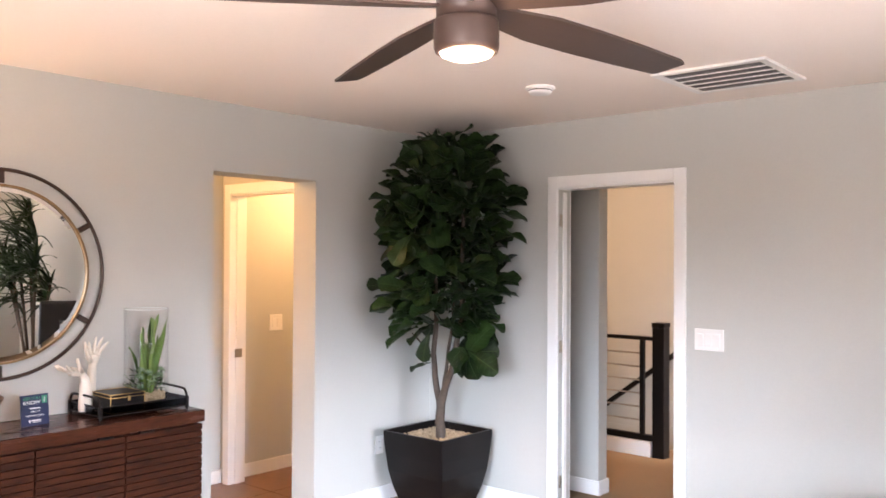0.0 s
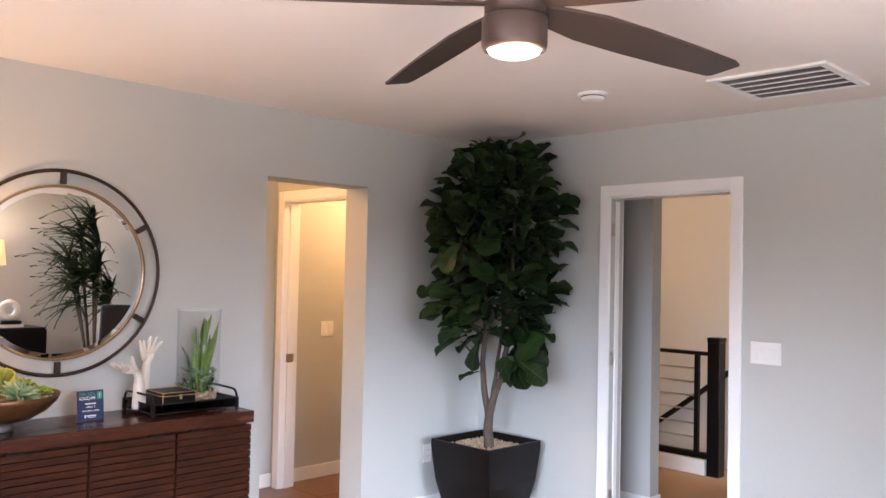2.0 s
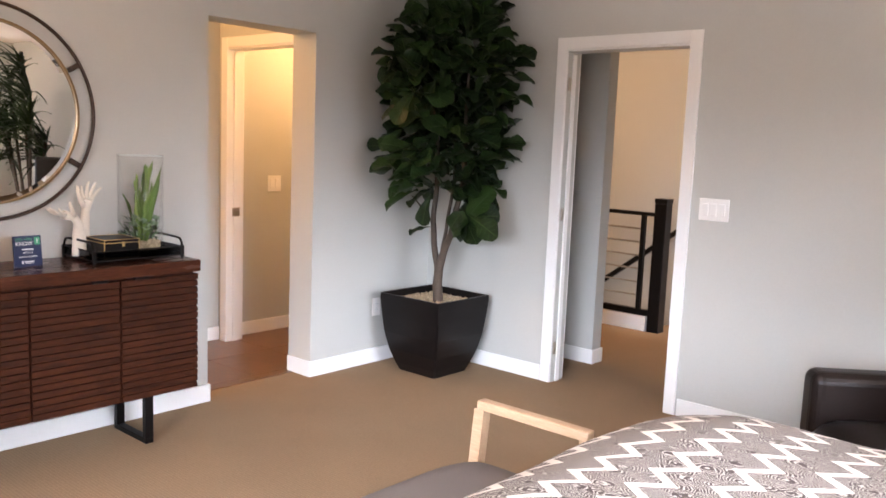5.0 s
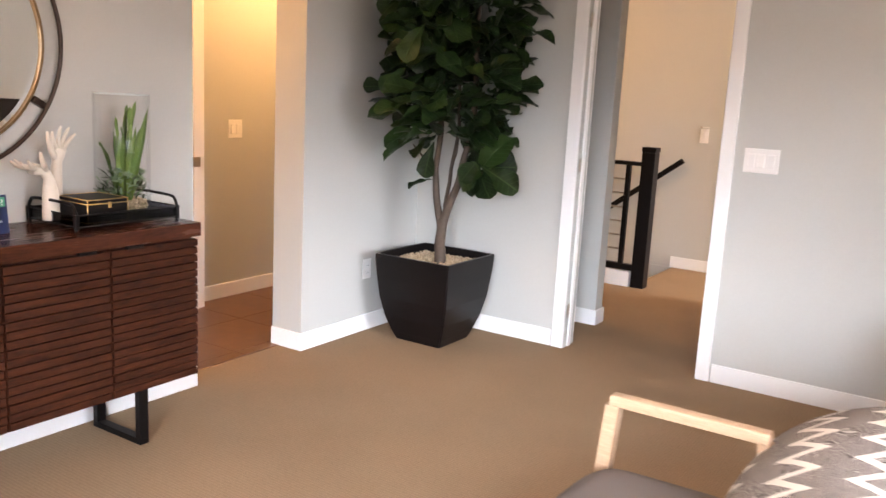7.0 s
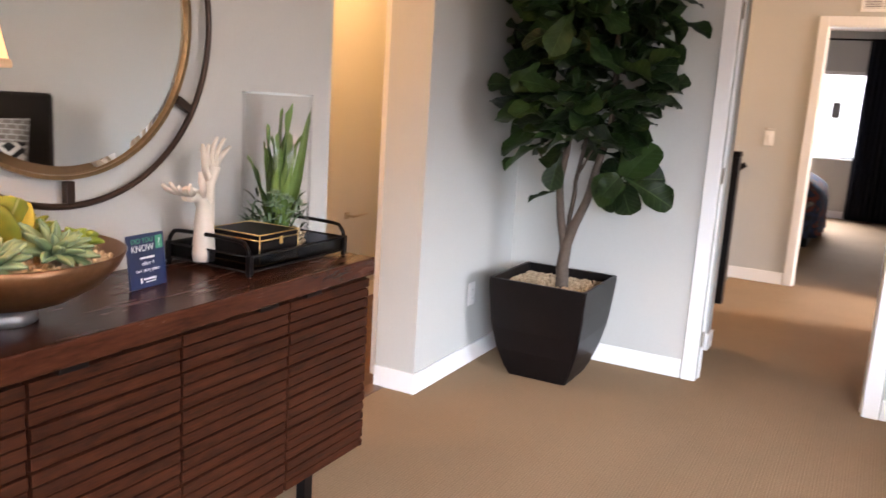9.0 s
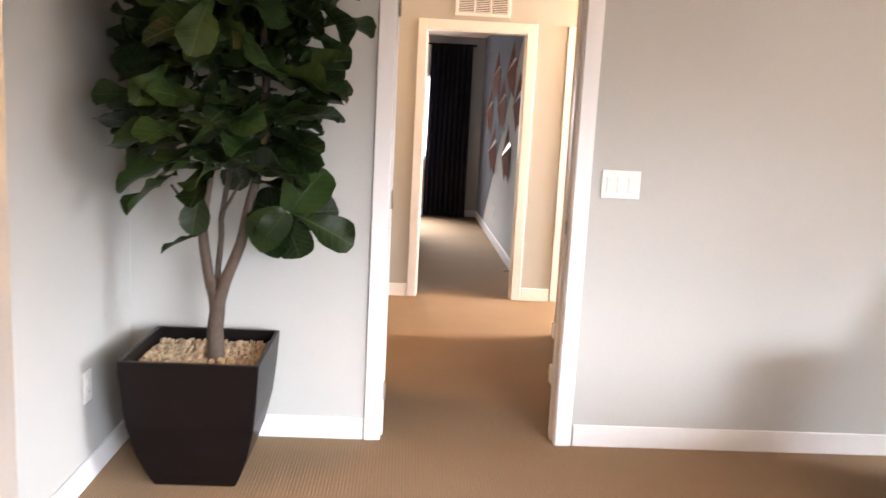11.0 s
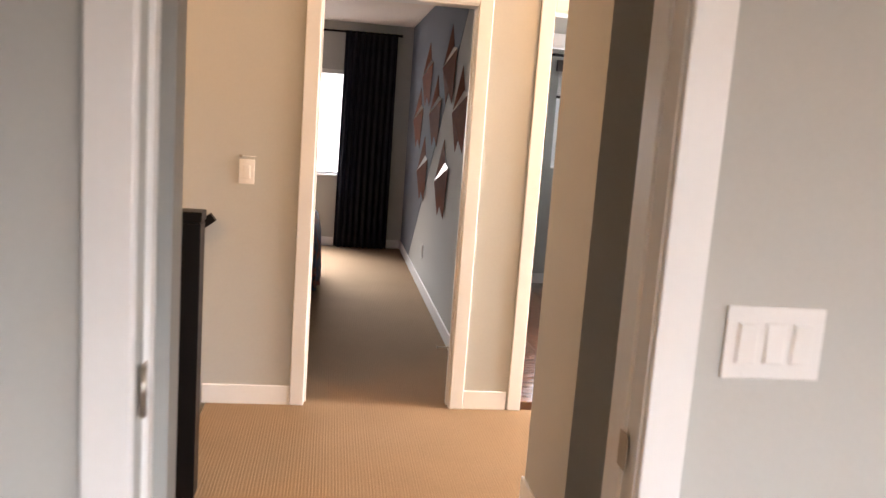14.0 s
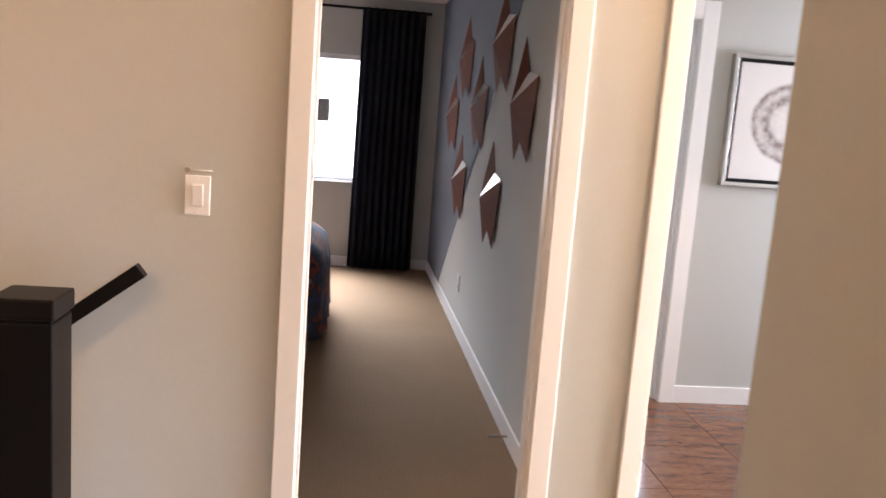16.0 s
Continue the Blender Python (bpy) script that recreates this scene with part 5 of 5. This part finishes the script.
for k in range(11):
    box_part("step", stair, M["carpet"], (-0.27 * (k + 1) - 0.02, 0.002, -0.18 * (k + 1) - 0.18, -0.27 * k, 0.946, -0.18 * (k + 1)), 0.012)
wall("wall_stair_south", "x", 6.385, 6.486, -6.18, -3.03, z0=-2.6, z1=-0.122)

# ---- bed ----


def soft_block(name, parent, material, b, bulge, corner, seed, nx=26, ny=26, sag=0.012, skirt=None):
    """A padded slab: rounded corners, a crowned top and shallow creases; its sides fall to b's floor."""
    rnd = random.Random(seed)
    x0, y0, z0, x1, y1, z1 = b
    bm = bmesh.new()
    cx, cy, hx, hy = (x0 + x1) / 2, (y0 + y1) / 2, (x1 - x0) / 2, (y1 - y0) / 2
    rows = []
    off = Vector((rnd.random() * 20, rnd.random() * 20, 0))
    for i in range(nx + 1):
        row = []
        for j in range(ny + 1):
            u, v = 2 * i / nx - 1, 2 * j / ny - 1
            su, sv = math.copysign(abs(u) ** 0.8, u), math.copysign(abs(v) ** 0.8, v)
            m = max(abs(u), abs(v))
            r = (abs(u) ** corner + abs(v) ** corner) ** (1 / corner)
            k = m / r if r > 1e-6 else 1
            x, y = cx + hx * su * k ** 0.9, cy + hy * sv * k ** 0.9
            e = 1 - min(1, max(abs(u), abs(v))) ** 6
            z = z1 - bulge * (1 - e) + sag * noise.noise(Vector((x * 2.2, y * 2.2, 0)) + off)
            row.append(bm.verts.new((x, y, z)))
        rows.append(row)
    for a, c in zip(rows, rows[1:]):
        for j in range(ny):
            bm.faces.new((a[j], c[j], c[j + 1], a[j + 1])).smooth = True
    edge = [rows[i][0] for i in range(nx + 1)] + [rows[nx][j] for j in range(1, ny + 1)] + [rows[i][ny] for i in range(nx - 1, -1, -1)] + [rows[0][j] for j in range(ny - 1, 0, -1)]
    for q in range(3):
        low = []
        f = (q + 1) / 3
        for k, v in enumerate(edge):
            d = Vector((v.co.x - cx, v.co.y - cy, 0)).normalized()
            out = 0.012 * math.sin(k * 0.9 + seed) * f + (0.03 if q == 0 else 0.0)
            low.append(bm.verts.new((v.co.x + d.x * out, v.co.y + d.y * out, v.co.z + (z0 - v.co.z) * f / (1 if q == 2 else 1.15))))
        for k in range(len(edge)):
            j = (k + 1) % len(edge)
            bm.faces.new((edge[k], low[k], low[j], edge[j])).smooth = True
        edge = low
    bm.faces.new(edge)
    return part(name, bm, material, parent)


bed = thing("bed", pose(0, 0, 0), "wide bed under a brown chevron-print duvet", "bed")
box_part("base", bed, M["black"], (-1.10, 1.12, 0.0, 0.85, 2.86, 0.30), 0.01)
box_part("mattress", bed, M["trim"], (-1.15, 1.08, 0.30, 0.88, 2.90, 0.48), 0.03)
soft_block("duvet", bed, M["duvet"], (-1.24, 1.02, 0.20, 0.86, 2.985, 0.70), 0.15, 4.0, 4, 44, 44, 0.02)

# ---- bench at the foot of the bed ----
bench = thing("bench", pose(-1.435, 1.8, 0), "ash-framed bench with a grey-brown cushion", "bench")
for sy in (-1, 1):
    y = sy * 0.66
    bm = bmesh.new()
    box(bm, -0.205, y - 0.022, 0.572, 0.225, y + 0.022, 0.604, 0.006)
    part("arm_rest", bm, M["oak"], bench)
    for x0, x1 in ((-0.215, -0.195), (0.235, 0.215)):
        bm = bmesh.new()
        w = 0.02
        a = [bm.verts.new((x0 - (x1 - x0) * 1.3 + dx, y + dy, 0)) for dx, dy in ((-w, -w), (w, -w), (w, w), (-w, w))]
        c = [bm.verts.new((x1 - 0.0 + dx, y + dy, 0.574)) for dx, dy in ((-w, -w), (w, -w), (w, w), (-w, w))]
        for k in range(4):
            bm.faces.new((a[k], a[(k + 1) % 4], c[(k + 1) % 4], c[k]))
        bm.faces.new(a)
        bm.faces.new(c)
        part("leg", bm, M["oak"], bench)
for x in (-0.205, 0.205):
    box_part("side_rail", bench, M["oak"], (x - 0.016, -0.64, 0.27, x + 0.016, 0.64, 0.325), 0.004)
soft_block("cushion", bench, M["grey_cloth"], (-0.215, -0.62, 0.325, 0.205, 0.62, 0.445), 0.035, 6, 8, 14, 30, 0.004)

# ---- leather armchair ----
CHAIR = pose(-0.985, 3.74, 0, 0, 0, 38)
ch = thing("armchair", CHAIR, "black leather armchair with a tall square back", "armchair")
box_part("seat_base", ch, M["leather"], (0.03, -0.68, 0.10, 0.76, -0.14, 0.32), 0.02)
soft_block("seat_cushion", ch, M["leather"], (-0.01, -0.68, 0.30, 0.68, -0.14, 0.48), 0.04, 8, 3, 16, 16, 0.006)
for y in (-0.82, -0.14):
    box_part("arm", ch, M["leather"], (-0.02, y, 0.10, 0.80, y + 0.14, 0.632), 0.045, segs=5)
bm = bmesh.new()
box(bm, 0.66, -0.84, 0.10, 0.84, 0.02, 1.185, 0.03, 4)
bmesh.ops.rotate(bm, verts=bm.verts, cent=(0.75, -0.4, 0.3), matrix=Matrix.Rotation(radians(5), 3, "Y"))
part("backrest", bm, M["leather"], ch)
for x, y in ((0.05, -0.75), (0.05, -0.07), (0.74, -0.75), (0.74, -0.07)):
    box_part("leg", ch, M["black"], (x - 0.025, y - 0.025, 0, x + 0.025, y + 0.025, 0.11), 0.004)


def pillow(name, m, w, h, t, material, label):
    bm = bmesh.new()
    n = 12
    grid = {}
    for s in (-1, 1):
        for i in range(n + 1):
            for j in range(n + 1):
                u, v = 2 * i / n - 1, 2 * j / n - 1
                e = (1 - abs(u) ** 3) * (1 - abs(v) ** 3)
                if e < 1e-6 and s == 1:
                    grid[s, i, j] = grid[-1, i, j]
                    continue
                pinch = 1 - 0.06 * (1 - abs(u)) * abs(v) - 0.06 * (1 - abs(v)) * abs(u)
                grid[s, i, j] = bm.verts.new((s * t / 2 * e ** 0.6, u * w / 2 * pinch, v * h / 2 * pinch))
        for i in range(n):
            for j in range(n):
                q = [grid[s, i, j], grid[s, i + 1, j], grid[s, i + 1, j + 1], grid[s, i, j + 1]]
                q = list(dict.fromkeys(q))
                if len(q) > 2:
                    bm.faces.new(q).smooth = True
    ob = mesh_ob(name, bm, material)
    ob.matrix_basis = m
    return tagged(ob, label, "pillow")


pillow("pillow", CHAIR @ pose(0.575, -0.38, 0.760, 0, 12, 3), 0.52, 0.53, 0.15, M["mosaic"], "grey mosaic-patterned pillow on the leather armchair")
pillow("pillow", CHAIR @ pose(0.43, -0.40, 0.680, 0, 16, -3), 0.52, 0.39, 0.13, M["diamond"], "black and white diamond pillow on the leather armchair")

# ---- east side of the bedroom, seen in the mirror ----

M["lit_shade"] = glow("lit_linen_shade", (0.95, 0.50, 0.22), 1.6)


def lamp(name, at, shade_r, shade_z, base, label, watts, bell=False):
    """Table lamp: turned stand, open lit shade (a drum or a flared bell), bulb."""
    root = thing(name, pose(*at), label, "lamp")
    z0, z1 = shade_z
    bm = bmesh.new()
    lathe(bm, [(0, 0), (base, 0), (base, 0.012), (base * 0.4, 0.022), (0.014, 0.035), (0.020, z0 * 0.35), (0.012, z0 * 0.6), (0.011, z0 - 0.02), (0.011, z1 - 0.14), (0, z1 - 0.14)], 24)
    part("stand", bm, M["ring"], root)
    shape = ((1.0, 0.0), (0.985, 0.05), (0.94, 0.2), (0.88, 0.42), (0.83, 0.65), (0.78, 1.0)) if bell else ((1.0, 0.0), (0.86, 1.0))
    out = [(shade_r * k, z0 + (z1 - z0) * q) for k, q in shape]
    bm = bmesh.new()
    lathe(bm, out + [(r - 0.003, z) for r, z in reversed(out)] + [out[0]], 40)
    part("shade", bm, M["lit_shade"], root, "lit orange linen shade")
    if bell:
        bm = bmesh.new()
        lathe(bm, [(shade_r + 0.001, z0), (shade_r + 0.003, z0 + 0.004), (shade_r * 0.99 + 0.003, z0 + 0.014), (shade_r * 0.99, z0 + 0.016)], 40)
        part("trim_band", bm, M["shade"], root, "cream linen hem band")
    bm = bmesh.new()
    lathe(bm, [(0, z1 - 0.14), (0.014, z1 - 0.135), (0.026, z1 - 0.10), (0.022, z1 - 0.07), (0, z1 - 0.06)], 16)
    part("bulb", bm, M["bulb"], root, "glowing frosted bulb")
    point_lamp("bulb_light", (at[0], at[1], at[2] + z1 - 0.03), 0.04, watts, WARM)
    return root


lamp("table_lamp", (-3.56, 1.165, TOP), 0.215, (0.512, 0.80), 0.062, "table lamp with lit bell shade on the sideboard", 15, True)
dr = thing("dresser", pose(2.62, 3.36, 0), "black lacquered dresser with two drawers", "dresser")
box_part("carcass", dr, M["black"], (-0.24, -0.55, 0.06, 0.30, 0.52, 0.80), 0.004)
box_part("top", dr, M["black"], (-0.26, -0.57, 0.80, 0.31, 0.50, 0.825), 0.004)
for z in (0.10, 0.45):
    box_part("drawer_front", dr, M["black"], (-0.256, -0.52, z, -0.24, 0.48, z + 0.33), 0.003)
for x in (-0.2, 0.26):
    for y in (-0.5, 0.46):
        box_part("foot", dr, M["black"], (x - 0.03, y - 0.03, 0, x + 0.03, y + 0.03, 0.062), 0.003)
lamp("table_lamp", (2.62, 3.28, 0.825), 0.20, (0.71, 1.0), 0.09, "table lamp with lit orange shade on the dresser", 26)
bk = thing("book_stack", pose(2.58, 3.53, 0.825), "two stacked books, one white one black", "books", "")
box_part("book", bk, M["trim"], (-0.09, -0.13, 0, 0.10, 0.13, 0.035), 0.003)
box_part("book", bk, M["black"], (-0.08, -0.11, 0.035, 0.09, 0.11, 0.075), 0.003)
bm = bmesh.new()
tube(bm, [(0, 0.085 * math.cos(2 * math.pi * k / 36), 0.115 + 0.085 * math.sin(2 * math.pi * k / 36)) for k in range(36)], 0.036, 14, True)
bmesh.ops.translate(bm, verts=bm.verts, vec=(0, 0, 0.006))
don = mesh_ob("ring_ornament", bm, M["ceramic"])
don.location = (2.585, 3.53, 0.900)
tagged(don, "white ceramic ring ornament on the stacked books", "ornament")

dra = thing("potted_dracaena", pose(1.62, 4.12, 0), "tall dracaena in a dark planter", "potted plant")
bm = bmesh.new()
box(bm, -0.19, -0.19, 0, 0.19, 0.19, 0.42, 0.01)
part("planter", bm, M["pot"], dra)
canes = [((0, 0, 0.42), (-0.10, -0.05, 1.2), (-0.16, -0.06, 1.80)), ((0.04, 0.02, 0.42), (0.08, 0.0, 1.3), (0.06, -0.04, 2.15)), ((-0.04, -0.03, 0.42), (-0.24, -0.10, 1.0), (-0.42, -0.16, 1.50)),
         ((0.02, -0.05, 0.42), (0.22, -0.10, 1.0), (0.45, -0.14, 1.60)), ((0, 0.05, 0.42), (-0.02, 0.10, 0.9), (-0.26, 0.06, 1.30)), ((0.06, -0.02, 0.42), (0.16, -0.06, 1.2), (0.26, -0.08, 1.92)), ((0.03, -0.06, 0.42), (0.08, -0.12, 0.9), (0.12, -0.18, 1.42))]
for c in canes:
    bm = bmesh.new()
    tube(bm, [Vector(c[0]).lerp(Vector(c[1]), t / 4) for t in range(4)] + [Vector(c[1]).lerp(Vector(c[2]), t / 4) for t in range(5)], 0.016, 8)
    part("cane", bm, M["trunk"], dra)
dl = [leaf_mesh("dracaena_leaf", 0.45, 0.046, M["dracaena"], 0.4, 0.22 + 0.20 * k, profile=lambda t: (1 - t ** 2) * 0.9 + 0.06, nl=7, nw=2, seed=k) for k in range(4)]
rnd = random.Random(5)
for c in canes:
    top, low = Vector(c[2]), Vector(c[1])
    for k in range(42):
        q = rnd.random() ** 1.4 * 0.7
        leaf_ob("leaf", dl[k % 4], dra, along(top.lerp(low, q), rnd.uniform(-190, 10), rnd.uniform(10, 80) - 30 * q, 0, rnd.uniform(0.65, 1.0)))

# ---- guest room ----


def star(at):
    """A folded sheet-metal star: top spike, ridge across, swallow tail."""
    y, z = at
    root = thing("wall_star", pose(-1.65, y, z), "folded brown metal star, one facet coloured as lit, on wall", "wall art", "metal stars on the guest wall")
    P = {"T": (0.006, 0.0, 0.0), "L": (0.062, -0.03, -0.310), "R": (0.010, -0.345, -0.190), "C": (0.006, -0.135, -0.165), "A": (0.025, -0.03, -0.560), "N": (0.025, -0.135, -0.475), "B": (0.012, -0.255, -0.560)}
    # lit_facet takes the pale material, so its brightness is coloured in.
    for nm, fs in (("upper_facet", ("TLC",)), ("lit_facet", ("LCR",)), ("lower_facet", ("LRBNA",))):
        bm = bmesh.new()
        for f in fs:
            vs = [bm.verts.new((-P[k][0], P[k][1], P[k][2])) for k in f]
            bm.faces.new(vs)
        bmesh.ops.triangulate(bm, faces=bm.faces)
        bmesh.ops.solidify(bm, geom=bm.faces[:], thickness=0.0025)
        part(nm, bm, M["star_lit_face" if nm == "lit_facet" else "star"], root)
    return root


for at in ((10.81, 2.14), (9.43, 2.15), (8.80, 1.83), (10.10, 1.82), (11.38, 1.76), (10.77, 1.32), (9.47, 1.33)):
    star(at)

bm = bmesh.new()
ring = [(12.59, 0.09), (11.62, 0.09), (8.42, H - 0.002), (12.59, H - 0.002)]
lo, hi = [bm.verts.new((-1.653, y, z)) for y, z in ring], [bm.verts.new((-1.6495, y, z)) for y, z in ring]
bm.faces.new(lo)
bm.faces.new(hi[::-1])
for i in range(4):
    bm.faces.new((lo[i], hi[i], hi[i - 3], lo[i - 3]))
bmesh.ops.recalc_face_normals(bm, faces=bm.faces)
structure("trim_accent", bm, M["accent"], "blue-grey painted diagonal field on the guest wall", "wall")

cu = thing("curtain", pose(0, 12.47, 0), "floor-length black curtain hung from a rod", "curtain")
bm = bmesh.new()
n, rows = 110, 10
grid = []
for j in range(rows + 1):
    z = 0.015 + (2.34 - 0.015) * j / rows
    row = []
    for i in range(n + 1):
        u = i / n
        flare = 1.0 + 0.03 * (1 - j / rows)
        x = -2.385 + 0.56 * u - 0.02 * (1 - j / rows) * (1 - u)
        y = 0.030 * math.sin(u * 2 * math.pi * 8.5 + 0.4 * math.sin(j * 0.5)) * flare + 0.010 * math.sin(u * 41 + j * 0.3)
        row.append(bm.verts.new((x, y, z)))
    grid.append(row)
for a, c in zip(grid, grid[1:]):
    for i in range(n):
        bm.faces.new((a[i], a[i + 1], c[i + 1], c[i])).smooth = True
bmesh.ops.solidify(bm, geom=bm.faces[:], thickness=0.004)
part("drape", bm, M["navy_cloth"], cu)
bm = bmesh.new()
tube(bm, [(-3.95, 0.0, 2.325), (-1.80, 0.0, 2.325)], 0.012, 10)
lathe(bm, [(0, -0.018), (0.018, -0.01), (0.018, 0.01), (0, 0.018)], 12, (-1.795, 0, 2.325))
part("rod", bm, M["black"], cu, "black curtain rod")

gb = thing("guest_bed", pose(0, 0, 0), "bed with dark blue patterned quilt", "bed")
box_part("base", gb, M["black"], (-4.55, 9.62, 0, -2.62, 11.05, 0.28), 0.01)
soft_block("quilt", gb, M["quilt"], (-4.6, 9.50, 0.10, -2.56, 11.20, 0.70), 0.14, 5, 12, 44, 44, 0.10)

ds = thing("door_stop", pose(-1.663, 8.43, 0.045), "small dark spring door stop on baseboard", "door stop")
bm = bmesh.new()
tube(bm, [(0, 0, 0), (-0.075, 0, 0)], 0.006, 8)
tube(bm, [(-0.07, 0, 0), (-0.085, 0, 0)], 0.009, 8)
part("spring", bm, M["nickel"], ds)

# ---- hall bathroom ----
pic = thing("framed_picture", pose(-0.185, 9.10, 1.533), "framed print with brown brushed ring", "picture")
for b in ((-0.335, -0.335, 0.335, -0.315), (-0.335, 0.315, 0.335, 0.335), (-0.335, -0.315, -0.315, 0.315), (0.315, -0.315, 0.335, 0.315)):
    box_part("frame", pic, M["steel"], (b[0], -0.045, b[1], b[2], -0.001, b[3]), 0.002, "silver outer frame")
    s = 0.94
    box_part("liner", pic, M["black"], (b[0] * s, -0.036, b[1] * s, b[2] * s, -0.002, b[3] * s), 0.0)
art = box_part("print", pic, M["art"], (-0.296, -0.028, -0.296, 0.296, -0.004, 0.296))

tl = thing("toilet", pose(-0.10, 10.95, 0), "white porcelain toilet with tank", "toilet")
box_part("tank", tl, M["porcelain"], (-0.24, -0.22, 0.40, 0.24, -0.03, 0.74), 0.025, segs=4)
box_part("tank_lid", tl, M["porcelain"], (-0.25, -0.23, 0.742, 0.25, -0.02, 0.785), 0.012)
bm = bmesh.new()
prof = [(0.11, 0.0), (0.115, 0.02), (0.10, 0.12), (0.12, 0.25), (0.175, 0.36), (0.185, 0.39), (0.12, 0.39), (0.06, 0.28), (0, 0.26)]
lathe(bm, prof, 28)
bmesh.ops.transform(bm, verts=bm.verts, matrix=Matrix.Translation((0, -0.45, 0)) @ Matrix.Diagonal((1, 1.3, 1, 1)))
part("bowl", bm, M["porcelain"], tl)
bm = bmesh.new()
lathe(bm, [(0, 0.40), (0.185, 0.40), (0.19, 0.41), (0.18, 0.425), (0, 0.43)], 28)
bmesh.ops.transform(bm, verts=bm.verts, matrix=Matrix.Translation((0, -0.45, 0)) @ Matrix.Diagonal((1, 1.3, 1, 1)))
part("seat_lid", bm, M["porcelain"], tl)
bm = bmesh.new()
tube(bm, [(-0.17, -0.225, 0.66), (-0.17, -0.25, 0.66), (-0.10, -0.255, 0.655)], 0.008, 8)
part("flush_lever", bm, M["nickel"], tl)
hp = thing("small_potted_plant", pose(-0.22, 10.83, 0.785), "small green plant in a grey pot on tank", "potted plant")
bm = bmesh.new()
lathe(bm, [(0, 0), (0.055, 0), (0.075, 0.15), (0.068, 0.15), (0.06, 0.13), (0, 0.13)], 20)
part("pot", bm, M["grey_cloth"], hp)
for k in range(26):
    leaf_ob("leaf", ll, hp, along((0.03 * math.cos(k), 0.03 * math.sin(k), 0.13), k * 137, 20 + (k * 37) % 60, 0, 1.3))

bd = thing("window_blind", pose(-0.11, 10.925, 0), "grey half-raised window blind", "blind")
box_part("headrail", bd, M["grey_cloth"], (-0.36, -0.02, 1.99, 0.36, 0.02, 2.09), 0.004)
for k in range(12):
    box_part("slat", bd, M["grey_cloth"], (-0.33, -0.012, 1.78 + k * 0.0175, 0.33, 0.010, 1.782 + k * 0.0175))
box_part("bottom_rail", bd, M["black"], (-0.34, -0.012, 1.745, 0.34, 0.010, 1.772), 0.003)

sc = thing("shower_curtain", pose(0, 10.45, 0), "dark shower curtain on a black rod", "shower curtain")
bm = bmesh.new()
grid = []
for j in range(3):
    z = 0.03 + 2.05 * j / 2
    grid.append([bm.verts.new((-1.50 + 0.86 * i / 60, 0.022 * math.sin(i * 0.75), z)) for i in range(61)])
for a, c in zip(grid, grid[1:]):
    for i in range(60):
        bm.faces.new((a[i], a[i + 1], c[i + 1], c[i])).smooth = True
bmesh.ops.solidify(bm, geom=bm.faces[:], thickness=0.004)
part("drape", bm, M["navy_cloth"], sc)
bm = bmesh.new()
tube(bm, [(-1.53, 0, 2.09), (0.55, 0, 2.09)], 0.012, 8)
part("rod", bm, M["black"], sc)

# ---- vanity corridor ----
vf = thing("framed_picture", pose(-4.95, 3.30, 1.775), "dark-framed picture on the corridor wall", "picture")
for b in ((-0.22, -0.31, 0.22, -0.285), (-0.22, 0.285, 0.22, 0.31), (-0.22, -0.285, -0.195, 0.285), (0.195, -0.285, 0.22, 0.285)):
    box_part("frame", vf, M["black"], (0.001, b[0], b[1], 0.03, b[2], b[3]), 0.002)
box_part("print", vf, M["ceramic"], (0.003, -0.195, -0.285, 0.012, 0.195, 0.285))
wall_plate("light_switch", pose(-4.95, 3.49, 1.37, 0, 0, -90), 1, "switch", "white switch plate under dark picture frame", "light switch")

# ---- tile pieces of the bathroom floors ----


def tiles(name, x0, y0, x1, y1, w, d, z, label, material):
    """Plank tiles in a running bond, each a piece of its own over a sunken joint."""
    parent = thing(name, pose(0, 0, 0), label, "floor tiles")
    parent["kind"] = "structure"
    rnd = random.Random(8)
    cache = {}
    j = 0
    y = y0
    while y < y1 - 0.01:
        x = x0 - (0.5 * w if j % 2 and w > d else 0.0)
        while x < x1 - 0.01:
            a, c = max(x, x0), min(x + w, x1)
            b, e = y, min(y + d, y1)
            if c - a > 0.02 and e - b > 0.02:
                key = (round(c - a, 3), round(e - b, 3))
                if key not in cache:
                    bm = bmesh.new()
                    box(bm, -(c - a) / 2 + 0.0015, -(e - b) / 2 + 0.0015, -0.006, (c - a) / 2 - 0.0015, (e - b) / 2 - 0.0015, 0, 0.001, 1)
                    me = bpy.data.meshes.new("tile")
                    bm.to_mesh(me)
                    bm.free()
                    me.materials.append(material)
                    cache[key] = me
                ob = new("tile", cache[key])
                ob.parent = parent
                ob.location = ((a + c) / 2, (b + e) / 2, z)
            x += w
        y += d
        j += 1
    return parent


M["plank_tile"] = wood_mat("wood_look_tile", (0.085, 0.034, 0.018), (0.26, 0.115, 0.06), 0.16, (1.2, 5, 5), 0.05)
M["square_tile"] = mat("brown_square_tile", (0.13, 0.058, 0.028), 0.3, var=0.22, scale=3.5, fine=14, bump=0.04)
tiles("vanity_floor_tiles", -4.95, 1.9, -3.95, 5.18, 0.46, 0.46, 0.0035, "brown square floor tiles with thin joints", M["square_tile"])
tiles("hall_bath_floor_tiles", -1.53, 7.56, 1.4, 10.95, 0.46, 0.46, 0.0035, "brown wood-look floor tiles with thin joints", M["plank_tile"])
